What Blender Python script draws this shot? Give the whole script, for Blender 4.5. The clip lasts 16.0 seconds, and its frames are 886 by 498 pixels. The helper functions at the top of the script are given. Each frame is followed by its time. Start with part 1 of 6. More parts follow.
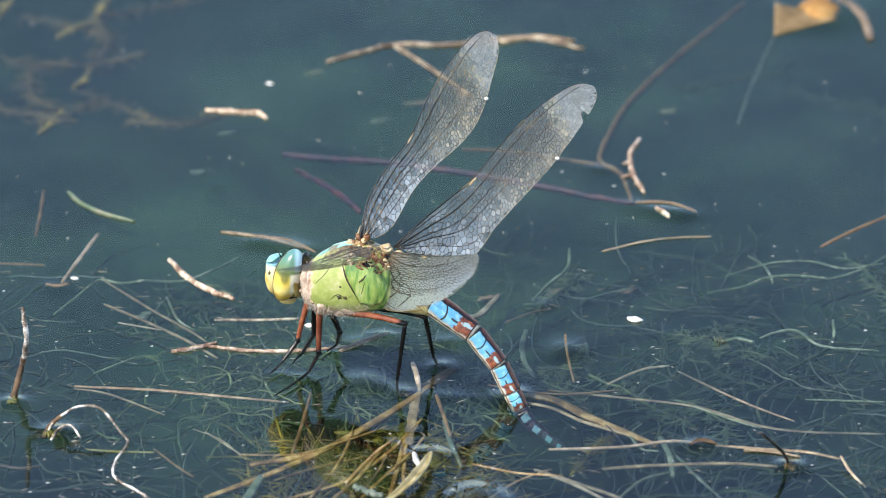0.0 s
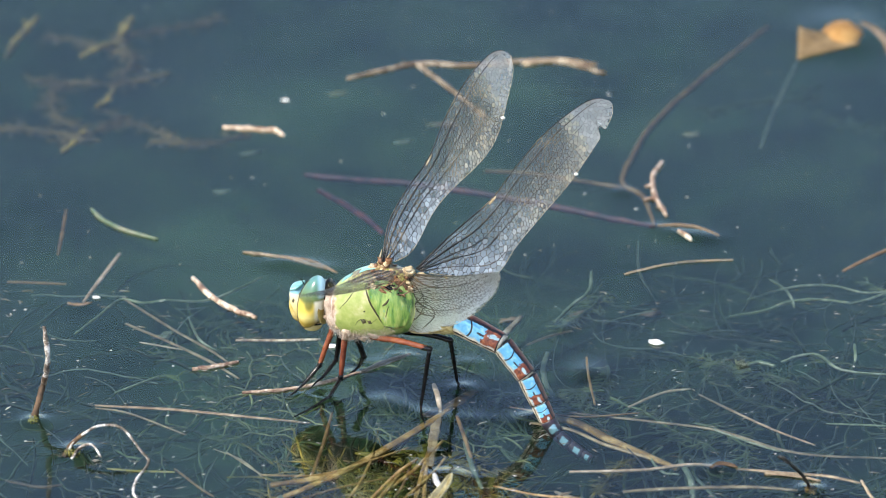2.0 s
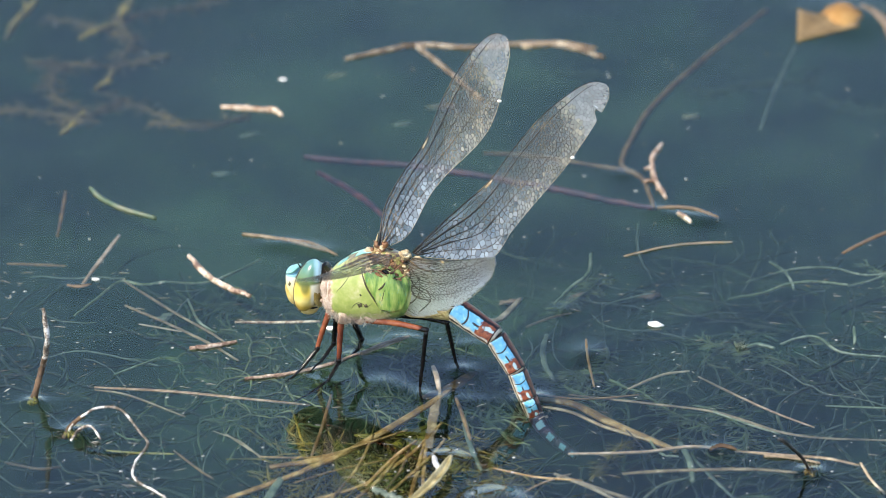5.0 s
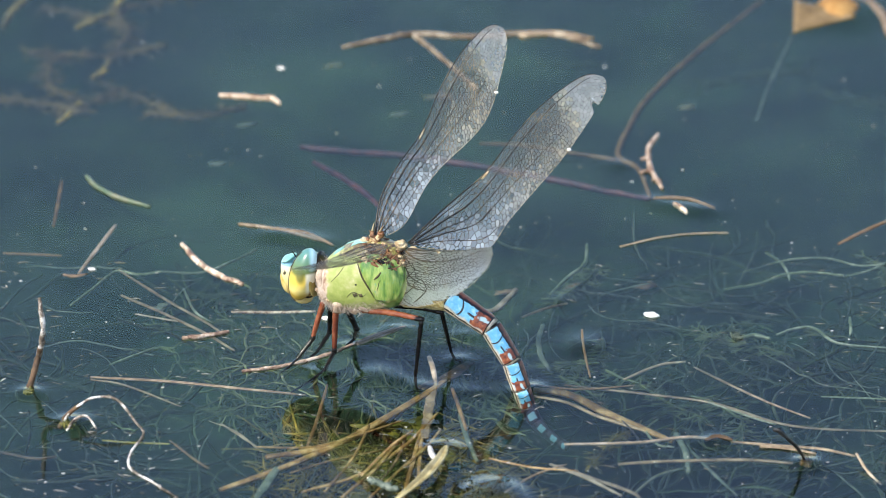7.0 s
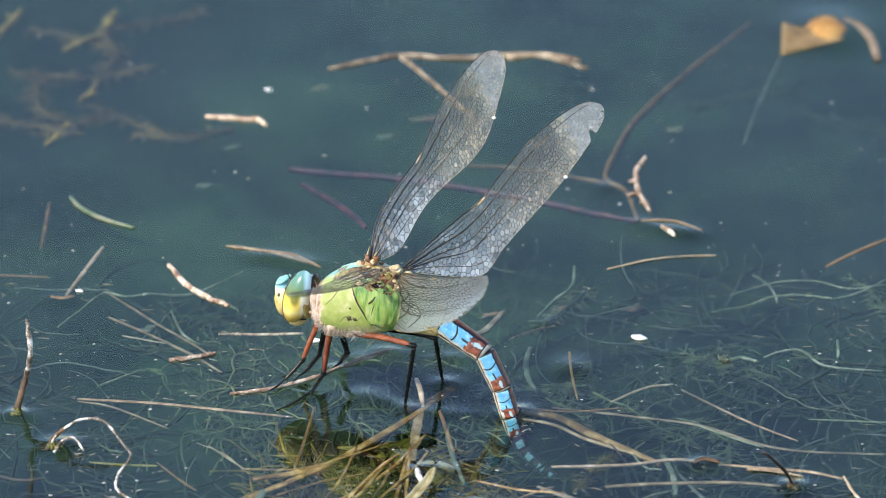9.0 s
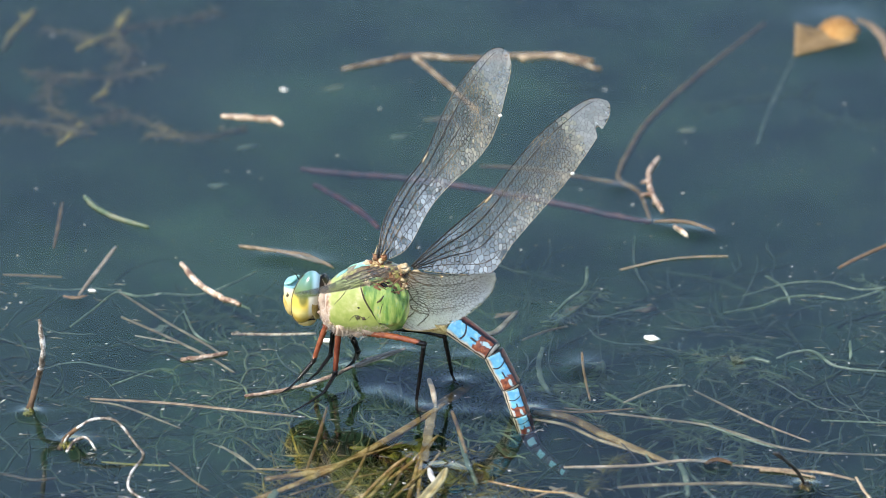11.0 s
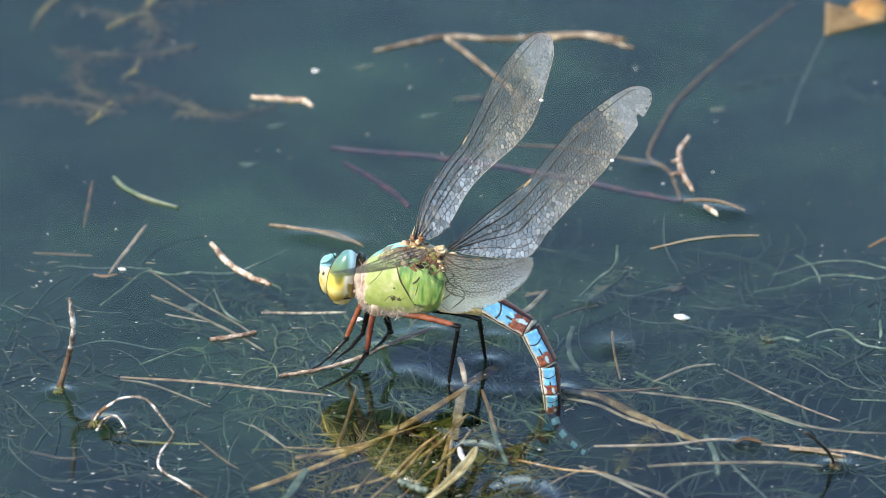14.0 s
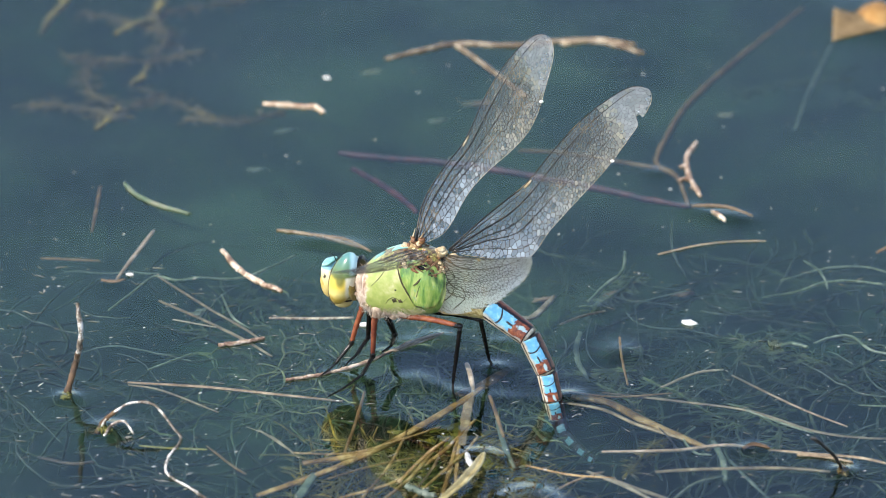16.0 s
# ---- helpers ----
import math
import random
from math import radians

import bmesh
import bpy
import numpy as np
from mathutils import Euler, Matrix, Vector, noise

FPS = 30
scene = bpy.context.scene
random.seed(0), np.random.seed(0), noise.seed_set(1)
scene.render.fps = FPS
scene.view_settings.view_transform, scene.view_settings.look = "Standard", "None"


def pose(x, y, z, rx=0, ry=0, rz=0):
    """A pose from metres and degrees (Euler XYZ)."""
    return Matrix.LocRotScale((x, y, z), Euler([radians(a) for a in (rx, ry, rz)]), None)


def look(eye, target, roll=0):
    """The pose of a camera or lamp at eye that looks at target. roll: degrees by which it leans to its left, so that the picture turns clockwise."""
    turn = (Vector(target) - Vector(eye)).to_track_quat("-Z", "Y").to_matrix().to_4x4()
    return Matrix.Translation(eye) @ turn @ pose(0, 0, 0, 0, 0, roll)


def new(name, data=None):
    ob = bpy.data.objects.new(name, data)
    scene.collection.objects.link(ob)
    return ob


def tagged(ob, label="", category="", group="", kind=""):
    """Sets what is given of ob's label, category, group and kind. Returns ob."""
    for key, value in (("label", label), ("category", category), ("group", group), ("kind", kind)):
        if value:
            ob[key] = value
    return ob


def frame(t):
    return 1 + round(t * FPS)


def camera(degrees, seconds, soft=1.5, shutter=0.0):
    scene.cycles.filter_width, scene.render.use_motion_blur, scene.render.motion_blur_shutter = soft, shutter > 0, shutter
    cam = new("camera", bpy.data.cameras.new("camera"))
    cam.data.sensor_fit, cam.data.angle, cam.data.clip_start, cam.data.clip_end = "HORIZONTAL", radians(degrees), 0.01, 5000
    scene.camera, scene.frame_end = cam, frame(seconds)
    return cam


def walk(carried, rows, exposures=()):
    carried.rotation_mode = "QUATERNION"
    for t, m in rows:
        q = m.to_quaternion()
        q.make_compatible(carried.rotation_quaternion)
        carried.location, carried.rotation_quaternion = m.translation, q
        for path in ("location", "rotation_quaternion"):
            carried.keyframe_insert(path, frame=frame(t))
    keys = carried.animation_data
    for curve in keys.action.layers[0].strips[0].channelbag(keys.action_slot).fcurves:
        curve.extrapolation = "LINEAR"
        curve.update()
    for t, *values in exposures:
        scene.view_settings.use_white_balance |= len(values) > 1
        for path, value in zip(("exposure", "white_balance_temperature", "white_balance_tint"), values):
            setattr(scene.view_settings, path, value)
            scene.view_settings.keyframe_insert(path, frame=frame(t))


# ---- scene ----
MM = 0.001

# camera: a long lens two metres off, held by hand, that sways a little
cam = camera(4.72, 16.0, soft=0.9)
cam.data.dof.use_dof = True
cam.data.dof.focus_distance = 1.95
cam.data.dof.aperture_fstop = 25.0
EYE = (0.0, -1.81262, 0.84524)
PATH = [
    (0, (0.00173, 0.00011, 0.00023), -0.391),
    (0.5, (0.00225, 0.00073, 0.00156), -0.306),
    (1, (-0.00013, 0.00207, 0.00445), -0.159),
    (1.5, (-0.00178, 0.00208, 0.00448), -0.154),
    (2, (-0.00235, 0.00181, 0.00389), -0.062),
    (2.5, (-0.00224, 0.00154, 0.00331), -0.160),
    (3, (-0.00233, 0.00129, 0.00278), -0.154),
    (3.5, (-0.00234, 0.00105, 0.00225), -0.199),
    (4, (-0.00242, 0.00078, 0.00167), -0.121),
    (6.5, (-0.00201, -0.00011, -0.00024), 0.010),
    (7, (-0.00151, -0.00037, -0.00079), 0.052),
    (7.5, (-0.00086, -0.00052, -0.00112), 0.097),
    (8, (0.00000, 0.00000, 0.00000), 0.000),
    (8.5, (0.00071, 0.00076, 0.00164), 0.130),
    (9, (0.00080, 0.00138, 0.00297), 0.156),
    (11.5, (-0.00203, 0.00140, 0.00302), 0.215),
    (12, (-0.00291, 0.00105, 0.00226), 0.184),
    (12.5, (-0.00377, 0.00065, 0.00140), 0.156),
    (13, (-0.00477, 0.00022, 0.00048), 0.129),
    (13.5, (-0.00583, -0.00014, -0.00029), 0.086),
    (14, (-0.00717, -0.00028, -0.00057), 0.190),
    (14.5, (-0.00798, -0.00019, -0.00038), 0.216),
    (15, (-0.00837, -0.00008, -0.00013), 0.203),
    (15.5, (-0.00850, 0.00001, 0.00007), 0.168),
    (16, (-0.00860, 0.00014, 0.00034), 0.210),
]
walk(cam, [(t, look(EYE, target, roll)) for t, target, roll in PATH])

# light: clear sky and one sun behind the camera's left shoulder
scene.view_settings.exposure = 1.02
SUN_UP, SUN_TURN = 50.0, 236.0   # degrees above the horizon; compass turn, clockwise from +y
world = bpy.data.worlds.new("sky")
scene.world = world
world.use_nodes = True
wn = world.node_tree.nodes
sky = wn.new("ShaderNodeTexSky")
sky.sky_type = "NISHITA"
sky.sun_disc = False
sky.sun_elevation = radians(SUN_UP)
sky.sun_rotation = radians(SUN_TURN)
sky.air_density, sky.dust_density, sky.ozone_density = 1.0, 0.8, 1.6
wn["Background"].inputs["Strength"].default_value = 0.15
world.node_tree.links.new(sky.outputs[0], wn["Background"].inputs["Color"])
sun = new("sun", bpy.data.lights.new("sun", "SUN"))
sun.data.energy, sun.data.angle, sun.data.color = 3.05, radians(0.5), (1.0, 0.92, 0.8)
sun_from = Vector((math.sin(radians(SUN_TURN)) * math.cos(radians(SUN_UP)), math.cos(radians(SUN_TURN)) * math.cos(radians(SUN_UP)), math.sin(radians(SUN_UP))))
sun.matrix_world = look(sun_from, (0, 0, 0))


# ---- materials ----
class Nodes:
    """A small helper to wire a node material."""

    def __init__(self, name):
        self.mat = bpy.data.materials.new(name)
        self.mat.use_nodes = True
        self.tree = self.mat.node_tree
        self.bsdf = self.tree.nodes["Principled BSDF"]
        self.out = self.tree.nodes["Material Output"]

    def add(self, kind, **props):
        n = self.tree.nodes.new(kind)
        for k, v in props.items():
            n.inputs[k].default_value = v
        return n

    def link(self, a, b):
        self.tree.links.new(a, b)

    def noise(self, scale, detail=3.0, rough=0.55, stretch=None, coords="Object"):
        tc = self.add("ShaderNodeTexCoord")
        n = self.add("ShaderNodeTexNoise", Scale=scale, Detail=detail, Roughness=rough)
        src = tc.outputs[coords]
        if stretch:
            mp = self.add("ShaderNodeMapping", Scale=stretch)
            self.link(src, mp.inputs["Vector"])
            src = mp.outputs[0]
        self.link(src, n.inputs["Vector"])
        return n.outputs["Fac"]

    def ramp(self, fac, stops):
        r = self.add("ShaderNodeValToRGB")
        while len(r.color_ramp.elements) < len(stops):
            r.color_ramp.elements.new(0.5)
        for e, (p, c) in zip(r.color_ramp.elements, stops):
            e.position, e.color = p, (*c, 1)
        self.link(fac, r.inputs["Fac"])
        return r.outputs["Color"]

    def mix(self, fac, a, b, blend="MIX"):
        m = self.tree.nodes.new("ShaderNodeMix")
        m.data_type, m.blend_type = "RGBA", blend
        for sock, v in ((m.inputs[0], fac), (m.inputs[6], a), (m.inputs[7], b)):
            if isinstance(v, (int, float)):
                sock.default_value = v
            elif isinstance(v, tuple):
                sock.default_value = (*v, 1)
            else:
                self.link(v, sock)
        return m.outputs[2]

    def math(self, op, a, b=0.0):
        m = self.tree.nodes.new("ShaderNodeMath")
        m.operation = op
        for sock, v in ((m.inputs[0], a), (m.inputs[1], b)):
            if isinstance(v, (int, float)):
                sock.default_value = v
            else:
                self.link(v, sock)
        return m.outputs[0]

    def step(self, v, lo, hi):
        m = self.tree.nodes.new("ShaderNodeMapRange")
        m.interpolation_type = "SMOOTHSTEP"
        m.inputs[1].default_value, m.inputs[2].default_value = lo, hi
        self.link(v, m.inputs[0])
        return m.outputs[0]

    def xyz(self, coords="Object"):
        tc = self.add("ShaderNodeTexCoord")
        s = self.add("ShaderNodeSeparateXYZ")
        self.link(tc.outputs[coords], s.inputs[0])
        return s.outputs

    def bump(self, height, strength, dist):
        b = self.add("ShaderNodeBump", Strength=strength, Distance=dist)
        self.link(height, b.inputs["Height"])
        self.link(b.outputs[0], self.bsdf.inputs["Normal"])

    def color(self, c):
        if isinstance(c, tuple):
            self.bsdf.inputs["Base Color"].default_value = (*c, 1)
        else:
            self.link(c, self.bsdf.inputs["Base Color"])

    def rough(self, r):
        self.bsdf.inputs["Roughness"].default_value = r


def plant(name, dark, mid, pale, rough=0.7, scale=900.0, stretch=None, bump=0.4, island=False, sharp=0.14):
    """Bark, straw or leaf: blotches and fine grain over three tones, varied from thing to thing."""
    m = Nodes(name)
    big = m.noise(scale * 0.3, 3.0)
    fine = m.noise(scale * 2.5, 4.0, 0.7, stretch)
    both = m.math("ADD", m.math("MULTIPLY", big, 0.6), m.math("MULTIPLY", fine, 0.4))
    col = m.ramp(both, [(0.5 - sharp, dark), (0.5, mid), (0.5 + sharp, pale)])
    info = m.add("ShaderNodeObjectInfo")
    tint = m.ramp(info.outputs["Random"], [(0.0, (0.72, 0.72, 0.74)), (1.0, (1.12, 1.08, 1.0))])
    col = m.mix(1.0, col, tint, "MULTIPLY")
    if island:
        geo = m.add("ShaderNodeNewGeometry")
        each = m.ramp(geo.outputs["Random Per Island"], [(0.0, (0.5, 0.52, 0.52)), (0.6, (0.85, 0.85, 0.85)), (0.92, (1.15, 1.12, 1.0)), (1.0, (1.5, 1.42, 1.25))])
        col = m.mix(1.0, col, each, "MULTIPLY")
    m.color(col)
    m.rough(rough)
    m.bump(fine, bump, 0.00025)
    return m.mat


M_TWIG = plant("dry_bark", (0.14, 0.075, 0.05), (0.42, 0.3, 0.21), (0.74, 0.63, 0.52), sharp=0.09)
M_DULLTWIG = plant("wet_bark", (0.1, 0.06, 0.04), (0.27, 0.2, 0.13), (0.55, 0.46, 0.33), sharp=0.1)
M_PALE = plant("bleached_stem", (0.03, 0.022, 0.015), (0.19, 0.15, 0.115), (0.8, 0.78, 0.75), scale=1300, sharp=0.09)
M_BROWN = plant("brown_reed", (0.03, 0.018, 0.008), (0.11, 0.062, 0.028), (0.24, 0.15, 0.075))
M_SODDEN = plant("sodden_reed", (0.02, 0.013, 0.007), (0.06, 0.04, 0.02), (0.14, 0.1, 0.055), rough=0.35)
M_STRAW = plant("wet_straw", (0.07, 0.05, 0.03), (0.19, 0.14, 0.085), (0.38, 0.31, 0.21), rough=0.4)
M_PALESTRAW = plant("pale_straw", (0.13, 0.1, 0.065), (0.27, 0.22, 0.155), (0.5, 0.44, 0.35), rough=0.4)
M_PURPLE = plant("purple_stem", (0.02, 0.008, 0.016), (0.055, 0.016, 0.03), (0.13, 0.045, 0.045), rough=0.5, sharp=0.09)
M_REDBROWN = plant("russet_stem", (0.09, 0.045, 0.018), (0.19, 0.11, 0.045), (0.3, 0.2, 0.1), rough=0.5)
M_GREENNEEDLE = plant("green_needle", (0.05, 0.09, 0.05), (0.1, 0.15, 0.085), (0.22, 0.22, 0.15), rough=0.5, scale=400)
M_BLACKTWIG = plant("black_twig", (0.008, 0.007, 0.006), (0.02, 0.016, 0.012), (0.06, 0.05, 0.04), rough=0.4)
M_LEAF = plant("orange_leaf", (0.18, 0.08, 0.016), (0.36, 0.18, 0.04), (0.5, 0.3, 0.1), scale=400)
M_FLAP = plant("brown_flap", (0.1, 0.062, 0.022), (0.19, 0.125, 0.05), (0.29, 0.2, 0.1), scale=400)
M_DEADLEAF = plant("dead_leaf", (0.08, 0.055, 0.035), (0.17, 0.125, 0.085), (0.28, 0.21, 0.15), scale=400)
M_LEAFPALE = plant("pale_leaf", (0.28, 0.2, 0.12), (0.45, 0.35, 0.23), (0.6, 0.5, 0.38), scale=500)
M_OLIVELEAF = plant("olive_leaf", (0.03, 0.034, 0.005), (0.095, 0.095, 0.011), (0.21, 0.175, 0.028), rough=0.4, scale=250)
M_WEED = plant("green_weed", (0.013, 0.025, 0.011), (0.03, 0.047, 0.022), (0.06, 0.082, 0.044), rough=0.6, island=True)
M_WEEDPALE = plant("grey_weed", (0.05, 0.075, 0.05), (0.11, 0.15, 0.11), (0.24, 0.28, 0.22), rough=0.6, island=True)
M_OLIVEWEED = plant("olive_weed", (0.02, 0.02, 0.003), (0.085, 0.08, 0.01), (0.28, 0.21, 0.035), rough=0.5, island=True)
M_OLIVELIT = plant("yellow_shoot", (0.08, 0.08, 0.015), (0.22, 0.2, 0.04), (0.42, 0.36, 0.1), rough=0.5)
M_SHOOT = plant("yellow_brown_shoot", (0.06, 0.05, 0.02), (0.17, 0.13, 0.04), (0.42, 0.3, 0.08), rough=0.6, scale=500, sharp=0.1)
M_MURKWEED = plant("murky_weed", (0.03, 0.026, 0.012), (0.07, 0.055, 0.024), (0.15, 0.11, 0.04), rough=0.6, scale=500)
M_GOLD = plant("golden_straw", (0.11, 0.062, 0.02), (0.26, 0.155, 0.05), (0.48, 0.34, 0.16), rough=0.3, sharp=0.1)
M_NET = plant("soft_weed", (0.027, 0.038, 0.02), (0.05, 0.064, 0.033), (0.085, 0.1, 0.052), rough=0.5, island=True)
# the soft weed again, with sunlight near the surface put into its colour
M_NETLIT = plant("lit_soft_weed", (0.05, 0.075, 0.038), (0.1, 0.13, 0.062), (0.16, 0.19, 0.1), rough=0.5, island=True)
M_STRAND = plant("pale_strand", (0.06, 0.085, 0.05), (0.14, 0.18, 0.11), (0.4, 0.43, 0.34), rough=0.35, scale=500)
M_HORN = plant("hornwort", (0.03, 0.055, 0.02), (0.07, 0.11, 0.045), (0.15, 0.19, 0.09), rough=0.5, island=True)
M_PALEREED = plant("pale_reed", (0.22, 0.17, 0.07), (0.42, 0.36, 0.17), (0.6, 0.54, 0.32), rough=0.4)
M_WHITE = plant("white_husk", (0.6, 0.58, 0.53), (0.82, 0.8, 0.77), (0.9, 0.9, 0.88))

# pale tone for the slivers that imitate glints on the water
M_SLIVER = plant("glint_sliver", (0.09, 0.08, 0.06), (0.26, 0.24, 0.2), (0.65, 0.63, 0.58), rough=0.35, scale=200, island=True)
M_CRUMB = plant("pale_crumb", (0.3, 0.29, 0.26), (0.52, 0.51, 0.48), (0.8, 0.79, 0.77))


def water_material():
    """Clear water: what lies below shows through, the sky mirrors by Fresnel."""
    m = Nodes("pond_water")
    m.tree.nodes.remove(m.bsdf)
    clear = m.add("ShaderNodeBsdfTransparent", Color=(0.86, 0.95, 0.95, 1))
    gloss = m.add("ShaderNodeBsdfGlossy", Color=(1, 1, 1, 1), Roughness=0.006)
    fr = m.add("ShaderNodeFresnel", IOR=1.33)
    b = m.add("ShaderNodeBump", Strength=0.12, Distance=0.0006)
    m.link(m.noise(70.0, 2.0, 0.5, (1.0, 0.6, 1.0)), b.inputs["Height"])
    m.link(b.outputs[0], gloss.inputs["Normal"])
    m.link(b.outputs[0], fr.inputs["Normal"])
    mx = m.add("ShaderNodeMixShader")
    m.link(m.math("MINIMUM", m.math("MULTIPLY", fr.outputs[0], 1.12), 1.0), mx.inputs[0])
    m.link(clear.outputs[0], mx.inputs[1])
    m.link(gloss.outputs[0], mx.inputs[2])
    m.link(mx.outputs[0], m.out.inputs["Surface"])
    return m.mat


def murk_material(name, lo, hi, dark, light, scale):
    """Cloudy water: a veil of fine matter, thicker and thinner in drifts, built up in the middle to lighten the centre.
    """
    m = Nodes(name)
    m.tree.nodes.remove(m.bsdf)
    drift, broad, fine = m.noise(scale, 4.0, 0.6), m.noise(scale * 0.33, 2.0), m.noise(scale * 5.0, 3.0, 0.65)
    cloud = m.math("ADD", m.math("ADD", m.math("MULTIPLY", drift, 0.5), m.math("MULTIPLY", broad, 0.4)), m.math("MULTIPLY", m.math("SUBTRACT", fine, 0.25), 0.4))
    clear = m.add("ShaderNodeBsdfTransparent", Color=(0.86, 0.94, 0.93, 1))
    veil = m.add("ShaderNodeBsdfDiffuse")
    m.link(m.ramp(m.noise(scale * 0.6, 3.0), [(0.35, dark), (0.65, light)]), veil.inputs["Color"])
    x, y, z = m.xyz()
    far_x = m.math("MULTIPLY", m.math("ADD", x, 0.007), 1.05)
    far_y = m.math("MULTIPLY", m.math("SUBTRACT", y, 0.03), 0.62)
    off = m.math("SQRT", m.math("ADD", m.math("MULTIPLY", far_x, far_x), m.math("MULTIPLY", far_y, far_y)))
    # middle haze that also paints a brighter centre and dimmer outer water
    centre_lift = m.math("MULTIPLY", m.step(off, 0.09, 0.012), 0.42)
    fac = m.add("ShaderNodeMapRange")
    fac.inputs[1].default_value, fac.inputs[2].default_value = 0.5, 0.84
    fac.inputs[3].default_value, fac.inputs[4].default_value = lo, hi
    m.link(m.math("ADD", cloud, centre_lift), fac.inputs[0])
    mx = m.add("ShaderNodeMixShader")
    m.link(fac.outputs[0], mx.inputs[0])
    m.link(clear.outputs[0], mx.inputs[1])
    m.link(veil.outputs[0], mx.inputs[2])
    m.link(mx.outputs[0], m.out.inputs["Surface"])
    return m.mat


M_WATER = water_material()
M_MURK_HIGH = murk_material("cloudy_water_upper", 0.0, 0.5, (0.008, 0.017, 0.011), (0.054, 0.096, 0.05), 48.0)
M_MURK_LOW = murk_material("cloudy_water_lower", 0.03, 0.95, (0.006, 0.013, 0.01), (0.046, 0.088, 0.05), 42.0)
M_BED = plant("pond_mud", (0.006, 0.01, 0.008), (0.015, 0.024, 0.018), (0.035, 0.045, 0.025), rough=0.9, scale=60, bump=0.6)


# ---- mesh helpers ----
def smooth_points(pts, per=6):
    """Catmull-Rom through the given points."""
    p = [np.array(q, float) for q in pts]
    if len(p) < 3:
        return [p[0] + (p[-1] - p[0]) * k / per for k in range(per + 1)]
    p = [2 * p[0] - p[1]] + p + [2 * p[-1] - p[-2]]
    out = []
    for a, b, c, d in zip(p, p[1:], p[2:], p[3:]):
        for k in range(per):
            t = k / per
            out.append(0.5 * (2 * b + (c - a) * t + (2 * a - 5 * b + 4 * c - d) * t * t + (3 * b - a - 3 * c + d) * t ** 3))
    out.append(p[-2])
    return out


class Mesh:
    """Gathers vertices and faces, in millimetres."""

    def __init__(self):
        self.v, self.f = [], []

    def ring_tube(self, rings, caps=True):
        n = len(rings[0])
        base = len(self.v)
        for r in rings:
            self.v.extend(tuple(q) for q in r)
        for i in range(len(rings) - 1):
            for k in range(n):
                a, b = base + i * n + k, base + i * n + (k + 1) % n
                self.f.append((a, b, b + n, a + n))
        if caps:
            self.f.append(tuple(base + k for k in reversed(range(n))))
            self.f.append(tuple(base + (len(rings) - 1) * n + k for k in range(n)))

    def tube(self, pts, radius, sides=6, rough=0.0, flat=1.0, rng=None, caps=True):
        """A tube along pts; radius is a number or one for each point."""
        pts = [np.array(q, float) for q in pts]
        n = len(pts)
        rad = [radius] * n if isinstance(radius, (int, float)) else list(np.interp(np.linspace(0, 1, n), np.linspace(0, 1, len(radius)), radius))
        rings, side = [], None
        for i, q in enumerate(pts):
            d = pts[min(i + 1, n - 1)] - pts[max(i - 1, 0)]
            d = d / (np.linalg.norm(d) + 1e-9)
            ref = np.array((0, 0, 1.0)) if abs(d[2]) < 0.9 else np.array((0, 1.0, 0))
            s = np.cross(ref, d) if side is None else side - d * (side @ d)
            s = s / (np.linalg.norm(s) + 1e-9)
            side, up = s, np.cross(d, s)
            k = rad[i] * (1 + rough * (rng.uniform(-1, 1) if rng else 0))
            rings.append([q + s * k * math.cos(a) + up * k * flat * math.sin(a) for a in np.linspace(0, 2 * math.pi, sides, endpoint=False)])
        self.ring_tube(rings, caps)

    def sheet(self, grid, thick=0.0):
        """A grid of points as a sheet, with a thickness along its normal if given."""
        g = np.array(grid, float)
        h, w = g.shape[:2]
        du, dv = np.gradient(g, axis=1), np.gradient(g, axis=0)
        nrm = np.cross(du, dv)
        nrm /= np.linalg.norm(nrm, axis=2, keepdims=True) + 1e-9
        base = len(self.v)
        layers = [g] if not thick else [g + nrm * thick / 2, g - nrm * thick / 2]
        for lay in layers:
            self.v.extend(tuple(q) for q in lay.reshape(-1, 3))
        idx = lambda k, i, j: base + k * h * w + i * w + j
        for i in range(h - 1):
            for j in range(w - 1):
                self.f.append((idx(0, i, j), idx(0, i, j + 1), idx(0, i + 1, j + 1), idx(0, i + 1, j)))
                if thick:
                    self.f.append((idx(1, i, j), idx(1, i + 1, j), idx(1, i + 1, j + 1), idx(1, i, j + 1)))
        if thick:
            edge = [(0, j) for j in range(w)] + [(i, w - 1) for i in range(1, h)] + [(h - 1, j) for j in range(w - 2, -1, -1)] + [(i, 0) for i in range(h - 2, 0, -1)]
            for (a, b), (c, d) in zip(edge, edge[1:] + edge[:1]):
                self.f.append((idx(0, a, b), idx(1, a, b), idx(1, c, d), idx(0, c, d)))

    def blob(self, centre, axes, seg=20, rings=12, power=1.0, noise_amp=0.0, seed=0.0):
        """An ellipsoid with the three half-axis vectors given."""
        c = np.array(centre, float)
        ax = [np.array(a, float) for a in axes]
        rr = []
        for i in range(rings + 1):
            th = math.pi * (0.015 + 0.97 * i / rings)
            row = []
            for k in range(seg):
                ph = 2 * math.pi * k / seg
                cx, cy, cz = math.sin(th) * math.cos(ph), math.sin(th) * math.sin(ph), math.cos(th)
                if power != 1.0:
                    cx, cy, cz = [math.copysign(abs(t) ** power, t) for t in (cx, cy, cz)]
                e = 1 + noise_amp * noise.noise((cx * 1.7 + seed, cy * 1.7, cz * 1.7)) if noise_amp else 1
                row.append(c + e * (ax[0] * cx + ax[1] * cy + ax[2] * cz))
            rr.append(row)
        self.ring_tube(rr)

